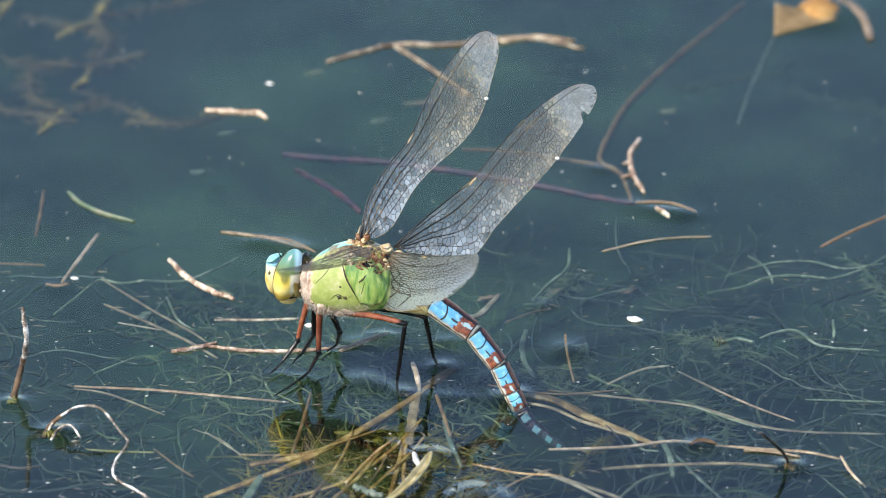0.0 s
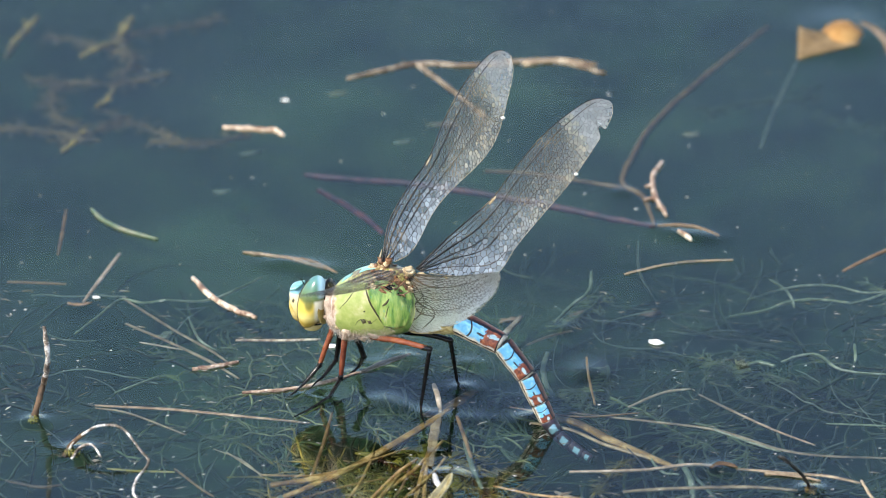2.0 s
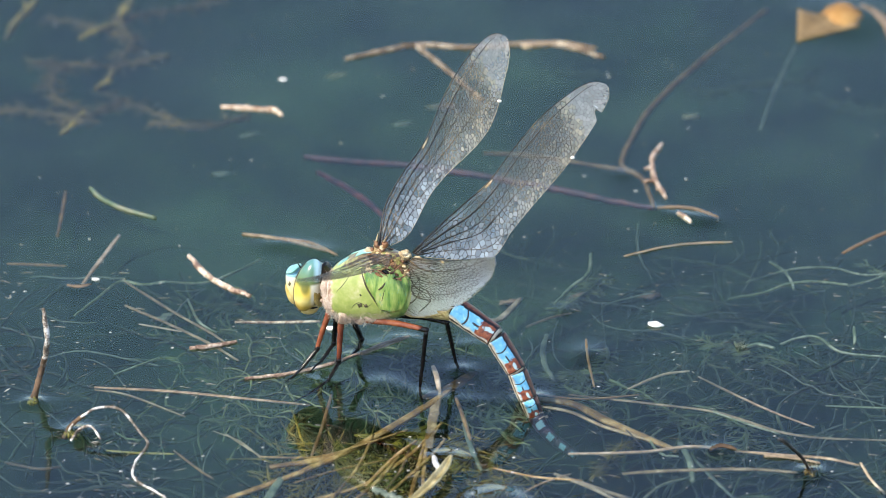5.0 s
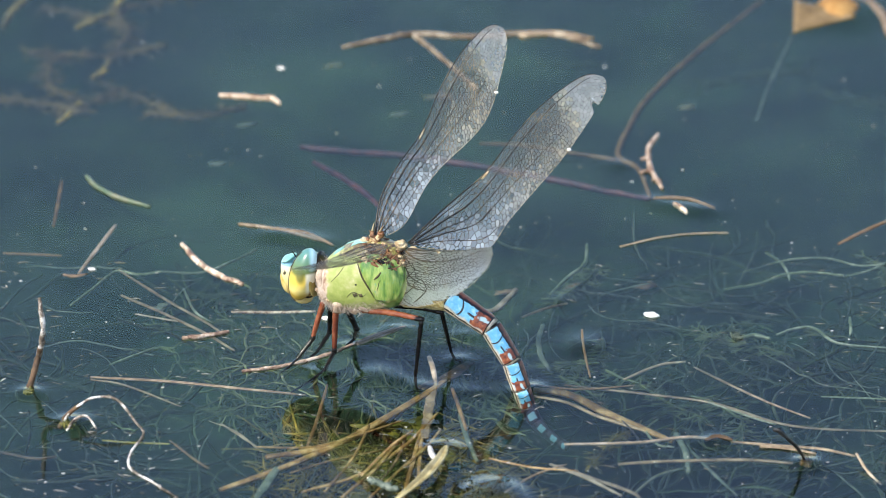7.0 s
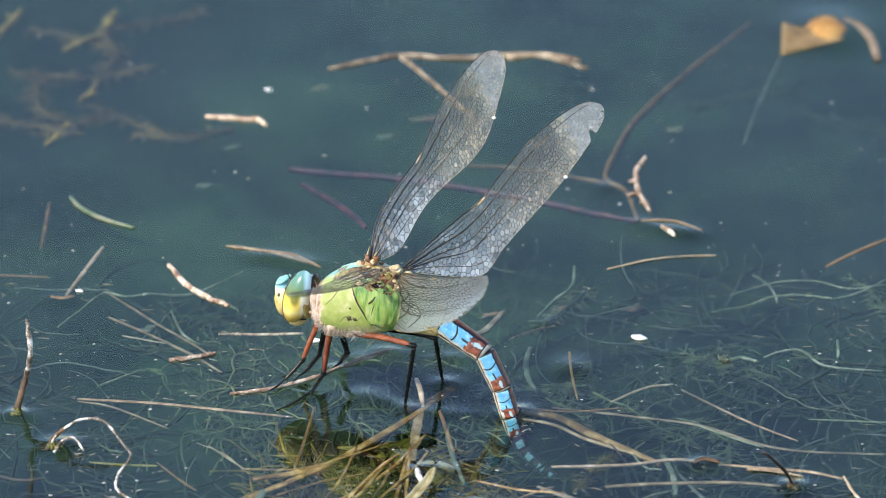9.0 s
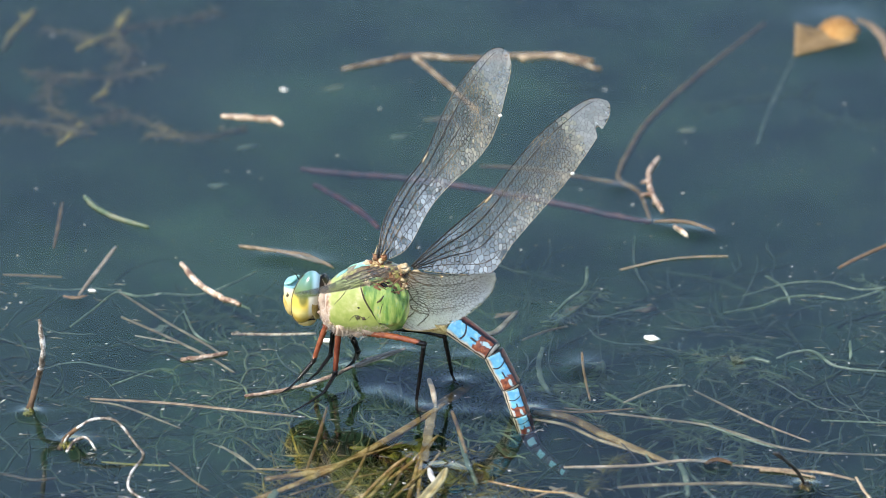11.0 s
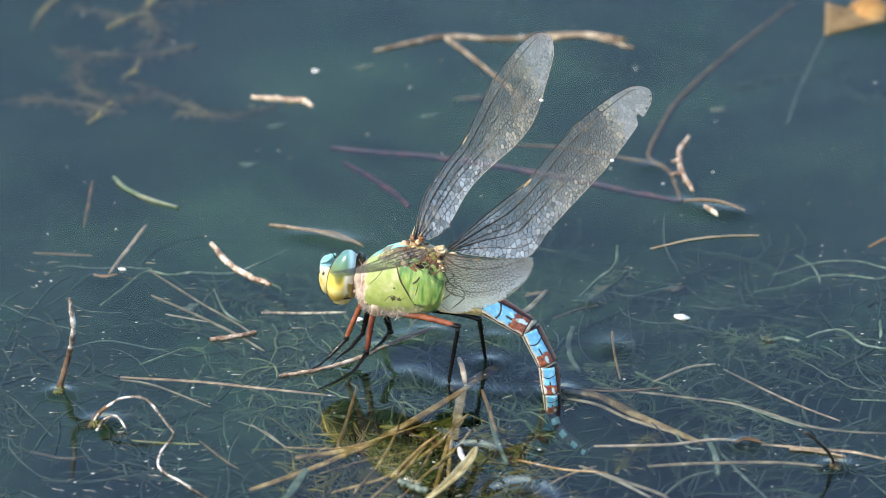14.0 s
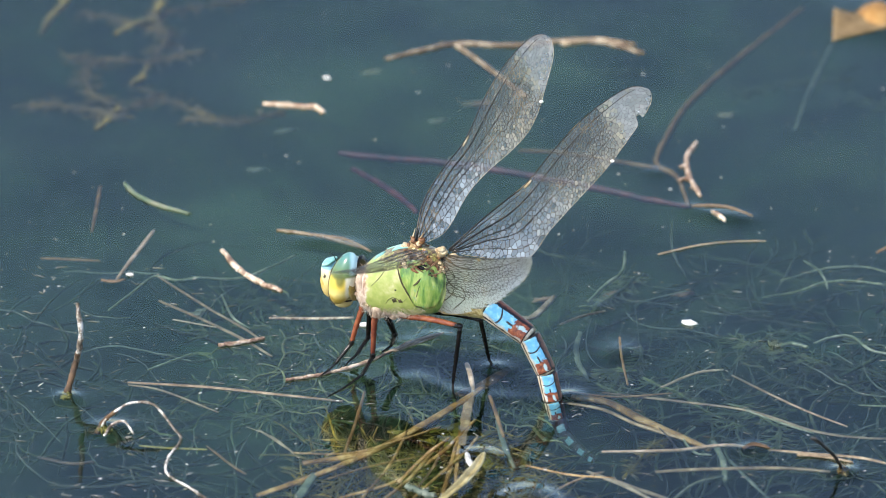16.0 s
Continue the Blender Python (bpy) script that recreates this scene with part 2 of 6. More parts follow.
    def data(self, name, mats, smooth=True):
        me = bpy.data.meshes.new(name)
        me.from_pydata([tuple(c * MM for c in v) for v in self.v], [], self.f)
        for m in mats if isinstance(mats, (list, tuple)) else [mats]:
            me.materials.append(m)
        if smooth:
            me.shade_smooth()
        me.update()
        return me


def thing(name, mesh, material, label, category, group="", at=(0, 0, 0)):
    ob = new(name, mesh.data(name, material))
    ob.location = Vector(at) * MM
    return tagged(ob, label, category, group)


def part(name, mesh, material, parent, label=""):
    ob = new(name, mesh.data(name, material))
    ob.parent = parent
    return tagged(ob, label)


# ---- the pond ----
# lips of water drawn up round the things that stand or lie in it: x, y, radius across, radius along, depth (mm)
SKIN = []


def dent(pts, rx, ry, depth, edge=1.0):
    """edge: 1 for a soft hollow, more for a flat top with a steep rim."""
    for p in pts:
        SKIN.append((p[0], p[1], rx, ry, depth, edge))


dent([(-6.1, -61.2)], 2.4, 2.4, 0.56)
dent([(1.3, -50.3)], 2.6, 2.6, 0.62)
dent([(-14.4, -39.6), (-9.2, -36.9)], 2.7, 1.9, 0.31)
dent([(-24.5, -55.1)], 2.6, 2.1, 0.43)
dent([(-19, -44.1)], 2.4, 2.1, 0.43)
dent([(-28.6, -53.2)], 2.1, 1.9, 0.31)
dent([(24.1, -43.6)], 3.2, 4.0, 0.56)
dent([(12.7, -64)], 3.2, 3.0, 0.80)
dent([(40.9, 17.3), (44.1, 16.3), (47, 14.8)], 3.2, 2.4, 0.31)
dent([(-33.1, 4.2), (-28.8, 3.2), (-25.1, 1.2)], 3.6, 2.4, 0.34)
dent([(2.2, -39.3)], 3.0, 2.2, 0.37)
dent([(7.3, -110.0)], 7.0, 11.5, 1.1, 3.0)
dent([(-1.4, -87.2)], 4.0, 3.8, 0.7, 2.0)
dent([(-13.7, -56), (-9.6, -58.4)], 3.2, 2.1, 0.25)
dent([(-1.4, -62.1), (4.2, -63.1)], 3.5, 2.2, 0.25)
dent([(-76, -64)], 2.4, 2.4, 0.80)
dent([(-67.9, -75.9)], 3.5, 2.8, 0.80)
dent([(63.3, -92.2)], 2.6, 2.6, 0.90)
dent([(-70.2, -14.6)], 2.6, 2.4, 0.15)
dent([(19.9, -24.4)], 2.1, 2.2, 0.22)
dent([(31.6, 35.6), (37.6, 19.8)], 1.9, 2.2, 0.31)
dent([(47.1, -83.5)], 2.6, 2.4, 0.60)
dent([(43, -36.5)], 3.2, 3.2, 0.09)


dent([(75.4, 110.0)], 8.5, 10.0, 0.7, 1.5)
dent([(-12.8, -56.5)], 4.5, 5.0, 0.3, 2.0)
dent([(-10.2, -38.6)], 5.0, 4.0, 0.22, 2.0)
dent([(-3.0, -68.0)], 6.0, 5.0, 0.16, 2.0)
dent([(11.5, -57.0)], 5.0, 6.0, 0.18, 2.0)
dent([(15.5, -62.0)], 2.2, 2.6, 0.5)


def skin_height(x, y):
    z = 0.05 * np.sin(x / 9.0 + y / 31.0) + 0.04 * np.sin(y / 13.0 - x / 23.0 + 1.0)
    for cx, cy, rx, ry, d, e in SKIN:
        q = ((x - cx) / rx) ** 2 + ((y - cy) / ry) ** 2
        z = z + d * np.exp(-np.minimum(q, 30.0) ** e)
    return z


def pond():
    xs = np.concatenate(([-40000, -4000, -700, -200], np.arange(-115, 115.1, 0.75), [200, 700, 4000, 40000]))
    ys = np.concatenate(([-40000, -4000, -700, -220], np.arange(-140, 150.1, 0.9), [220, 700, 4000, 40000]))
    gx, gy = np.meshgrid(xs, ys)
    gz = skin_height(gx, gy)
    far = (np.abs(gx) > 150) | (np.abs(gy) > 180)
    gz[far] = 0
    m = Mesh()
    m.sheet(np.stack((gx, gy, gz), axis=2))
    tagged(new("water", m.data("water", M_WATER)), "still pond water mirroring a blue sky", "water", kind="structure")
    for name, z, mat in (("water_veil", -4.6, M_MURK_HIGH), ("water_veil_deep", -26.0, M_MURK_LOW)):
        m = Mesh()
        m.sheet([[(-40000, -40000, z), (40000, -40000, z)], [(-40000, 40000, z), (40000, 40000, z)]])
        tagged(new(name, m.data(name, mat)), "cloudy blue-green pond water below the surface", "water", kind="structure")
    m = Mesh()
    xs = np.concatenate(([-60000, -6000, -1000], np.arange(-300, 301, 20.0), [1000, 6000, 60000]))
    grid = [[(x, y, -70 + 12 * noise.noise((x * 0.012, y * 0.012, 0.0))) for x in xs] for y in xs]
    m.sheet(grid)
    tagged(new("ground", m.data("ground", M_BED)), "dark muddy pond bed under the water", "ground", kind="structure")


pond()

# ---- floating and drowned stalks ----
RNG = random.Random(5)


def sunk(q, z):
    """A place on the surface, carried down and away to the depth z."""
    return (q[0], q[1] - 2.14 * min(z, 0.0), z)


def stalk(name, pts, radius, material, label, category="twig", z=0.15, group="", knots=0, taper=0.7, flat=1.0, branches=(), sleeve=(), gnarl=1.0):
    """A stem through pts; points with no height lie at z. branches: further (name, points, radius) parts. sleeve: points and radius of a wet dark foot."""
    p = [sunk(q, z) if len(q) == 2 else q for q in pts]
    c = np.mean([np.array(q, float) for q in p], axis=0)
    c[2] = min(q[2] for q in p)
    sm = [q - c for q in smooth_points(p, 8)]
    for q in sm[1:-1]:
        q += np.array([RNG.gauss(0, 0.1 * radius), RNG.gauss(0, 0.18 * radius), RNG.gauss(0, 0.06 * radius)]) * gnarl
    m = Mesh()
    m.tube(sm, [radius * k for k in (0.75, 1.0, 0.95, 1.05, 0.9, taper)], 10, 0.12 * gnarl, flat, RNG)
    for _ in range(knots):
        i = RNG.randrange(2, len(sm) - 2)
        d = sm[i + 1] - sm[i]
        d = d / (np.linalg.norm(d) + 1e-9)
        o = np.cross(d, (0, 0, 1.0)) * RNG.choice((1, -1)) + np.array((0, 0, RNG.uniform(-0.2, 0.5)))
        m.tube([sm[i] - d * radius * 0.6, sm[i] + o * radius * 0.9 + d * radius * 0.5, sm[i] + o * radius * RNG.uniform(1.1, 2.2) + d * radius * 1.6], [radius * 0.8, radius * 0.45, radius * 0.2], 6, 0.1, 1.0, RNG)
    ob = thing(name, m, material, label, category, group, c)
    for bname, bpts, br in branches:
        b = Mesh()
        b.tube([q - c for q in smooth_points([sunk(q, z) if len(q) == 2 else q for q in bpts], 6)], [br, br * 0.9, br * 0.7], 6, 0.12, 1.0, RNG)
        part(bname, b, material, ob)
    if sleeve:
        b = Mesh()
        b.tube([q - c for q in smooth_points(sleeve[0], 6)], [sleeve[1] * 1.2, sleeve[1], sleeve[1] * 0.95], 8, 0.15, 1.0, RNG)
        part("wet_foot", b, M_BROWN, ob, "dark wet foot of the stem")
    return ob


STALKS = {}
STALKS["top"] = stalk("twig", [(-21.2, 90.4), (-14.7, 93.6), (-7.2, 96.9), (3.9, 95.5), (18.2, 97.4), (28.9, 90.9)], 0.46, M_DULLTWIG, "long forked tan twig floating on the pond", knots=6,
      branches=(("side_branch", [(-7.2, 96.3), (-2.1, 86.1), (5, 70.9)], 0.45), ("side_branch", [(13.3, 95.8), (20.4, 97.4), (27.5, 94.7)], 0.5)))
STALKS["chip"] = stalk("twig", [(-44.8, 67.7), (-37.3, 66.4), (-35.1, 66.4), (-33.2, 63.7)], 0.5, M_TWIG, "short pale broken twig floating on the water", knots=2)
STALKS["needle"] = stalk("needle", [(-69.4, 30.5), (-67.4, 25.9), (-63, 20.8), (-57, 16.8)], 0.42, M_GREENNEEDLE, "pale green plant needle floating on the water", "needle")
STALKS["stick"] = stalk("twig", [(-50.3, 0.2), (-47, -7.7), (-42.7, -13.8), (-38.6, -17.3)], 0.55, M_TWIG, "short curved tan twig floating on the water", knots=3)
STALKS["short"] = stalk("twig", [(-49.4, -40.5), (-45.3, -39.6), (-40.9, -37.7)], 0.45, M_TWIG, "short straight tan twig floating on the water", knots=1)
STALKS["perch"] = stalk("twig", [(-38, -54.8), (-31.2, -52.7), (-25.6, -49.6), (-21, -46), (-14.4, -39.3)], 0.37, M_TWIG, "tan twig floating under the dragonfly's front feet", knots=4)
stalk("reed_stub", [(-76.5, -61.5, -1), (-75.1, -58.2, 3), (-73.6, -61.9, 11), (-74.2, -61.7, 18)], 0.5, M_PALE, "bleached dead reed standing out of the water", "reed", taper=0.8, knots=8, gnarl=1.8,
      sleeve=([(-76.5, -61.5, -1), (-75.6, -60.9, 2), (-74.8, -59.2, 4.6), (-74.2, -59.9, 7.2)], 0.55))
stalk("dry_plant", [(-70, -75.7, -1), (-68.2, -76.6, 2.5), (-64.3, -75.2, 4.5), (-60, -75.7, 4.5), (-56.6, -79.6, 2), (-55.1, -81.4, 0.3), (-57.1, -88.5, 0.2), (-57.1, -94.9, 0.2), (-53.1, -100.4, 0.2), (-48.4, -106.7, 0.2)], 0.25, M_PALE,
      "bleached dead stem arching out of the water", "stem", knots=12, gnarl=1.2, branches=(("curl", [(-68.9, -79.4, 0), (-67.5, -77.8, 1.5), (-65.3, -77.5, 2), (-63.6, -79.5, 0.5)], 0.3),),
      sleeve=([(-70.3, -76, -1.2), (-69.4, -75.5, 0.6), (-68.1, -76.6, 2.6), (-66.6, -75.7, 3.4)], 0.42))
stalk("stem", [(-28.8, 43.9), (-19.7, 41.6), (-9, 39.8), (3.8, 35.4), (18.7, 29.2), (29.3, 23.9), (37.2, 20.3)], 0.66, M_PURPLE, "long purple-brown stem lying just under the surface", "stem", z=-4.1)
stalk("stem", [(-26.1, 36.7), (-20.7, 30), (-16.4, 22.9), (-13.7, 17.3)], 0.55, M_PURPLE, "purple-brown stem piece under the surface", "stem", z=-4.2)
stalk("stem", [(61.4, 113.9), (49.1, 91.4), (38.2, 67.8), (33.9, 52.5), (31.8, 40), (35.6, 33.8), (37.5, 20.5)], 0.48, M_REDBROWN, "long russet forked stem under the surface", "stem", z=-4.1,
      branches=(("side_branch", [(31.7, 37.9), (23.8, 41), (14.2, 44.6), (5.5, 45.6)], 0.36),))
stalk("twig", [(39.3, 49.1), (37.4, 42.1), (37.8, 33.1), (39.7, 24.7)], 0.5, M_TWIG, "curved tan twig with side nubs, floating", knots=3,
      branches=(("nub", [(37.8, 32.3), (36.7, 32.6), (35.7, 31.8)], 0.35), ("nub", [(37.2, 38.7), (36.4, 38.2), (35.9, 38)], 0.35)))
stalk("straw", [(-39.7, 8.5), (-35.2, 7.2), (-31, 5.5), (-23.6, 0.7)], 0.32, M_STRAW, "thin tan straw floating behind the dragonfly's head", "straw")
stalk("stem", [(66.3, 95.8), (64.2, 86.1), (61.2, 72.2), (58.3, 56.4)], 0.4, M_WEEDPALE, "pale stem hanging from an orange leaf under water", "stem", z=-1.5)
stalk("twig", [(41.8, 17.8), (43, 16), (44.2, 13.8)], 0.45, M_TWIG, "tiny tan twig beside a curled leaf")
stalk("grass_blade", [(31.4, -1.2), (38.5, 2.7), (44.9, 4.5), (51.7, 5)], 0.2, M_LEAFPALE, "bleached grass blade floating on the water", "grass", flat=0.4)
stalk("dead_twig", [(57.5, -94.6, 8), (59.4, -95.6, 7), (61.8, -93.4, 3.5), (63.5, -90.6, -0.8)], 0.33, M_BLACKTWIG, "thin black dead twig standing out of the water",
      branches=(("side_branch", [(57.4, -95.5, 8.2), (58.4, -97.6, 9), (60.4, -94.8, 5.5)], 0.3),))
stalk("grass_blade", [(72.3, -91.2, 1.5), (74, -96, 0.5), (76.4, -99.7, -0.5)], 0.3, M_LEAFPALE, "bleached grass blade poking out of the water", "grass", flat=0.5)
stalk("grass_blade", [(16.8, -34.8), (16, -41.3), (16.5, -48.4), (18.2, -55.1)], 0.5, M_WEEDPALE, "grey-green curved blade under the surface", "grass", z=-0.6, flat=0.4)
stalk("straw", [(23.9, -39, 1), (24.3, -44.4, -0.8), (25.3, -53.8, -1.5)], 0.25, M_REDBROWN, "reddish straw piercing a dimple in the water", "straw")
for pts, r, mt in (
    ([(15, -62.2), (21.6, -64.5), (28.7, -72.6), (39.7, -83.5)], 1.1, M_GOLD),
    ([(13.5, -64.5), (20.6, -67.3), (26.6, -73.3), (33.7, -78.4), (39.2, -82.6)], 0.5, M_STRAW),
    ([(20.3, -84.7), (33, -84), (42.1, -81.7), (47.7, -82.6)], 0.55, M_PALESTRAW),
    ([(50.2, -83.5), (58.2, -85.1), (66.3, -86.5), (72.2, -89.3)], 0.5, M_STRAW),
    ([(29.8, -92.7), (37.9, -91.6), (52, -90.9), (61, -92.2)], 0.55, M_STRAW),
    ([(20.6, -60.3), (35.3, -64), (47.5, -67.8), (61.5, -77.1), (80.7, -79.4)], 0.4, M_STRAW),
    ([(44.2, -52.7), (51.7, -61.4), (57.7, -67.8), (64.6, -73.8)], 0.35, M_STRAW),
    ([(31.3, -57.9), (37.6, -52), (42.7, -50.3)], 0.4, M_PALESTRAW),
    ([(9.8, -57.9), (22.1, -61.9), (33.3, -60.3)], 0.3, M_REDBROWN),
    ([(43.2, -87.7), (45.9, -94.5), (50.7, -105.2)], 0.4, M_WEEDPALE),
    ([(32.7, -104.1), (36.8, -97.3), (41.9, -94.1)], 0.4, M_WEEDPALE),
    ([(40.3, -80.1), (42, -88.1), (42.3, -96.1)], 0.7, M_WEEDPALE),
    ([(17.7, -92.7), (23.7, -97.3), (31.7, -103.6), (33.6, -106.3)], 0.5, M_STRAW),
    ([(-40.9, -103.3), (-32, -96.1), (-24, -88.7), (-17.5, -81.8)], 0.85, M_GOLD),
    ([(-33.1, -90.1), (-24, -86.9), (-18, -82.3), (-5.9, -66), (-0.8, -58)], 0.95, M_GOLD),
    ([(-65.3, -58.2), (-59.1, -60.5), (-48.7, -69.4)], 0.3, M_STRAW),
    ([(-50.4, -83.3), (-45.6, -91.3), (-43.1, -94.7)], 0.3, M_REDBROWN),
    ([(-43.5, -75.2), (-38.3, -79.8), (-34.6, -86.7)], 0.16, M_PALESTRAW),
    ([(-31, -94.7), (-32.5, -100.4), (-34.3, -106.5)], 1.1, M_WEEDPALE),
    ([(0.2, -61.7), (1.4, -69.2), (2.8, -79)], 0.45, M_REDBROWN),
    ([(18.3, -93.4), (24.3, -98.6), (30.3, -105.4)], 0.45, M_PALESTRAW),
    ([(28.5, -71), (31.2, -75.7), (34.8, -85.8)], 0.2, M_BLACKTWIG),
    ([(-78.1, -99.4), (-68, -99.8), (-56.1, -94.8)], 0.4, M_WEED),
    ([(-80.5, -88), (-74.4, -90.7), (-70.4, -89.8)], 0.45, M_SODDEN),
    ([(-62.5, -83.3), (-57.4, -84.2), (-50.3, -84.7)], 0.35, M_OLIVELIT),
    ([(-15.9, -97.6), (-10.9, -86.1), (-6.9, -79.2)], 0.5, M_GOLD),
    ([(-5.8, -99.8), (-5.4, -86.1), (-5.1, -81.5)], 0.45, M_GOLD),
    ([(-34.8, -85.8), (-24.7, -85.8), (-14.6, -79.4), (-8.5, -74.7)], 0.35, M_GOLD),
    ([(-22.4, -104.1), (-17.5, -90.4), (-14.6, -76.6)], 0.35, M_GOLD),
    ([(-14.4, -106.3), (-9.5, -96.1), (-4.4, -85.8), (-1.9, -78.9)], 0.4, M_GOLD),
    ([(-28.6, -96.4), (-20.6, -90.9), (-12.5, -87.2)], 0.3, M_GOLD),
    ([(-12.4, -99.5), (-9.5, -90.4), (-8, -81.2)], 0.35, M_BROWN),
    ([(6.7, -90.4), (14.7, -94.1), (22.7, -95.4)], 0.35, M_GOLD),
    ([(9.6, -104.1), (14.7, -97.3), (20.7, -92.7)], 0.3, M_STRAW),
    ([(-26.4, -104.1), (-16.5, -97.3), (-8.5, -85.8), (-2.4, -72)], 0.5, M_GOLD),
    ([(-19.4, -106.3), (-13.5, -95), (-9.5, -83.5)], 0.5, M_GOLD),
    ([(-8.4, -106.3), (-6.9, -92.7), (-5, -76.6)], 0.5, M_GOLD),
    ([(-25.7, -85.8), (-24, -74.3), (-22.4, -60.3)], 0.4, M_REDBROWN),
    ([(1.6, -72.4), (3.1, -83.5), (4.8, -91.8)], 0.6, M_WEEDPALE),
    ([(-65.4, -57.2), (-51, -59), (-38.6, -61.8), (-26.3, -64.6)], 0.5, M_STRAW),
    ([(-60.8, -22.4), (-52.3, -30.7), (-44.8, -38.9), (-39.5, -46)], 0.4, M_STRAW),
    ([(-61.1, -12.1), (-52.4, -24.4), (-44.9, -34), (-41.7, -38.9)], 0.35, M_STRAW),
    ([(-40.4, -29.5), (-32.6, -29.7), (-24.8, -29.2)], 0.5, M_TWIG),
    ([(-62.7, 8.2), (-65.6, -1.7), (-68.9, -13.1)], 0.5, M_PALESTRAW),
    ([(-83.3, -4.2), (-77.5, -4.7), (-72.3, -5.2)], 0.4, M_REDBROWN),
    ([(-58, -30.4), (-53.8, -32.1), (-50.1, -33.6)], 0.25, M_PALESTRAW),
    ([(72.1, 0.2), (77.6, 6.5), (85.3, 14)], 0.55, M_REDBROWN),
    ([(-73.4, 28), (-73.8, 17.8), (-74.3, 7.7)], 0.4, M_BROWN),
    ([(-41.2, -76.6), (-37.9, -81.2), (-34.8, -85.8)], 0.3, M_PALESTRAW),
    ([(5.8, -29.2), (8.4, -28), (12.1, -19.5)], 0.8, M_PALESTRAW),
    ([(13.1, -31.6), (17.2, -28), (21.4, -25.6)], 0.4, M_STRAW),
    ([(-4, -48.4), (-3.3, -53.2), (-2.7, -60.3)], 0.6, M_PALESTRAW),
):
    stalk("straw", pts, r * 0.85, mt, "drowned straw lying among the pond weed", "straw", z=RNG.choice((-0.15, -0.3, -0.6)), group="drowned straws", flat=0.6, gnarl=0.25)


# ---- leaves and husks ----
def leaf(name, spine, width, material, label, curl=0.4, z=0.1, thick=0.2, category="leaf"):
    """A leaf along its spine, its sides curled up."""
    sp = smooth_points([(*q, z) if len(q) == 2 else q for q in spine], 6)
    c = np.mean(sp, axis=0)
    n = len(sp)
    grid = []
    for i, q in enumerate(sp):
        d = sp[min(i + 1, n - 1)] - sp[max(i - 1, 0)]
        s = np.cross((0, 0, 1.0), d)
        s /= np.linalg.norm(s) + 1e-9
        t = i / (n - 1)
        w = width * (math.sin(math.pi * (0.06 + 0.9 * t)) ** 0.7)
        grid.append([q - c + s * w * k + np.array((0, 0, curl * w * k * k + 0.15 * noise.noise((i * 0.4, k * 2, width)))) for k in np.linspace(-1, 1, 9)])
    m = Mesh()
    m.sheet(grid, thick)
    ob = thing(name, m, material, label, category, "", c)
    rib = Mesh()
    rib.tube([q - c + np.array((0, 0, thick * 0.6)) for q in sp], [0.25, 0.2, 0.1], 5)
    part("midrib", rib, material, ob)
    return ob


leaf("leaf", [(38, 20.1), (42, 20.6), (45.7, 19.3), (49.3, 16)], 0.32, M_DEADLEAF, "curled tan leaf floating cupped on the water", 0.5, 0.1)
leaf("leaf", [(-32.6, 6.5), (-26.8, 4.2), (-22, -0.7)], 0.4, M_DEADLEAF, "narrow tan leaf floating behind the dragonfly's head", 0.6, 0.1)
leaf("reed_leaf", [(-17.3, -43.6, 0.15), (-12.6, -39.6, 0.25), (-8.3, -36.2, 0.3)], 0.8, M_PALESTRAW, "tan reed leaf floating behind the legs", 0.15)
leaf("leaf", [(-71.7, -13.6), (-69.6, -14.3), (-67.3, -13.1)], 0.45, M_DEADLEAF, "small brown leaf scrap at the surface", 0.6, -0.1)
stalk("reed_leaf", [(-3.3, -61.7), (-4, -72), (-4.9, -82.4)], 1.0, M_STRAW, "broad pale reed leaf folded under the water", "leaf", z=-0.6, flat=0.2, taper=1.0)
stalk("reed_leaf", [(-5.7, -61.7), (-0.9, -57.4), (3.5, -50.8)], 1.3, M_SODDEN, "brown sodden reed leaf under a hind foot", "leaf", z=-0.9, flat=0.22, gnarl=0.4)
leaf("reed_leaf", [(-9.6, -108.8, 0.8), (-4.9, -101.9, 1.4), (-2.1, -95.5, 1.8), (-0.7, -89.5, 2)], 0.95, M_PALEREED, "thick yellowish split reed breaking the surface", 0.9, thick=0.35)
stalk("husk", [(-3.8, -87.9, 1), (-3.4, -91.4, 1.4), (-2.7, -94.4, 1.4)], 0.5, M_CRUMB, "small pale husk on a reed stem", "husk")
stalk("dry_plant", [(-14.5, -99.9, 0.4), (-11.9, -102.6, 0.6), (-9.4, -104, 0.4)], 0.6, M_WEEDPALE, "crusted grey-green stem end at the surface", "stem", knots=5)


def husk(at, size, label):
    m = Mesh()
    m.blob((0, 0, 0), ((size, 0, 0), (-size * 0.35, size * 0.6, 0), (0, 0, size * 0.35)), 14, 9, 1.0, 0.45, at[0])
    return thing("husk", m, M_WHITE, label, "husk", "floating specks", (at[0], at[1], size * 0.2))


husk([(36.7, -31.1)][0], 1.35, "white oval seed husk floating on the water")
STALKS["dot"] = husk([(-33, 80.4)][0], 0.7, "tiny white speck floating on the water")
husk([(-22.6, -32.6)][0], 1.0, "small white husk by the dragonfly's front legs")
husk([(-66.5, -11.4)][0], 0.7, "white scrap lying on a sunken leaf")


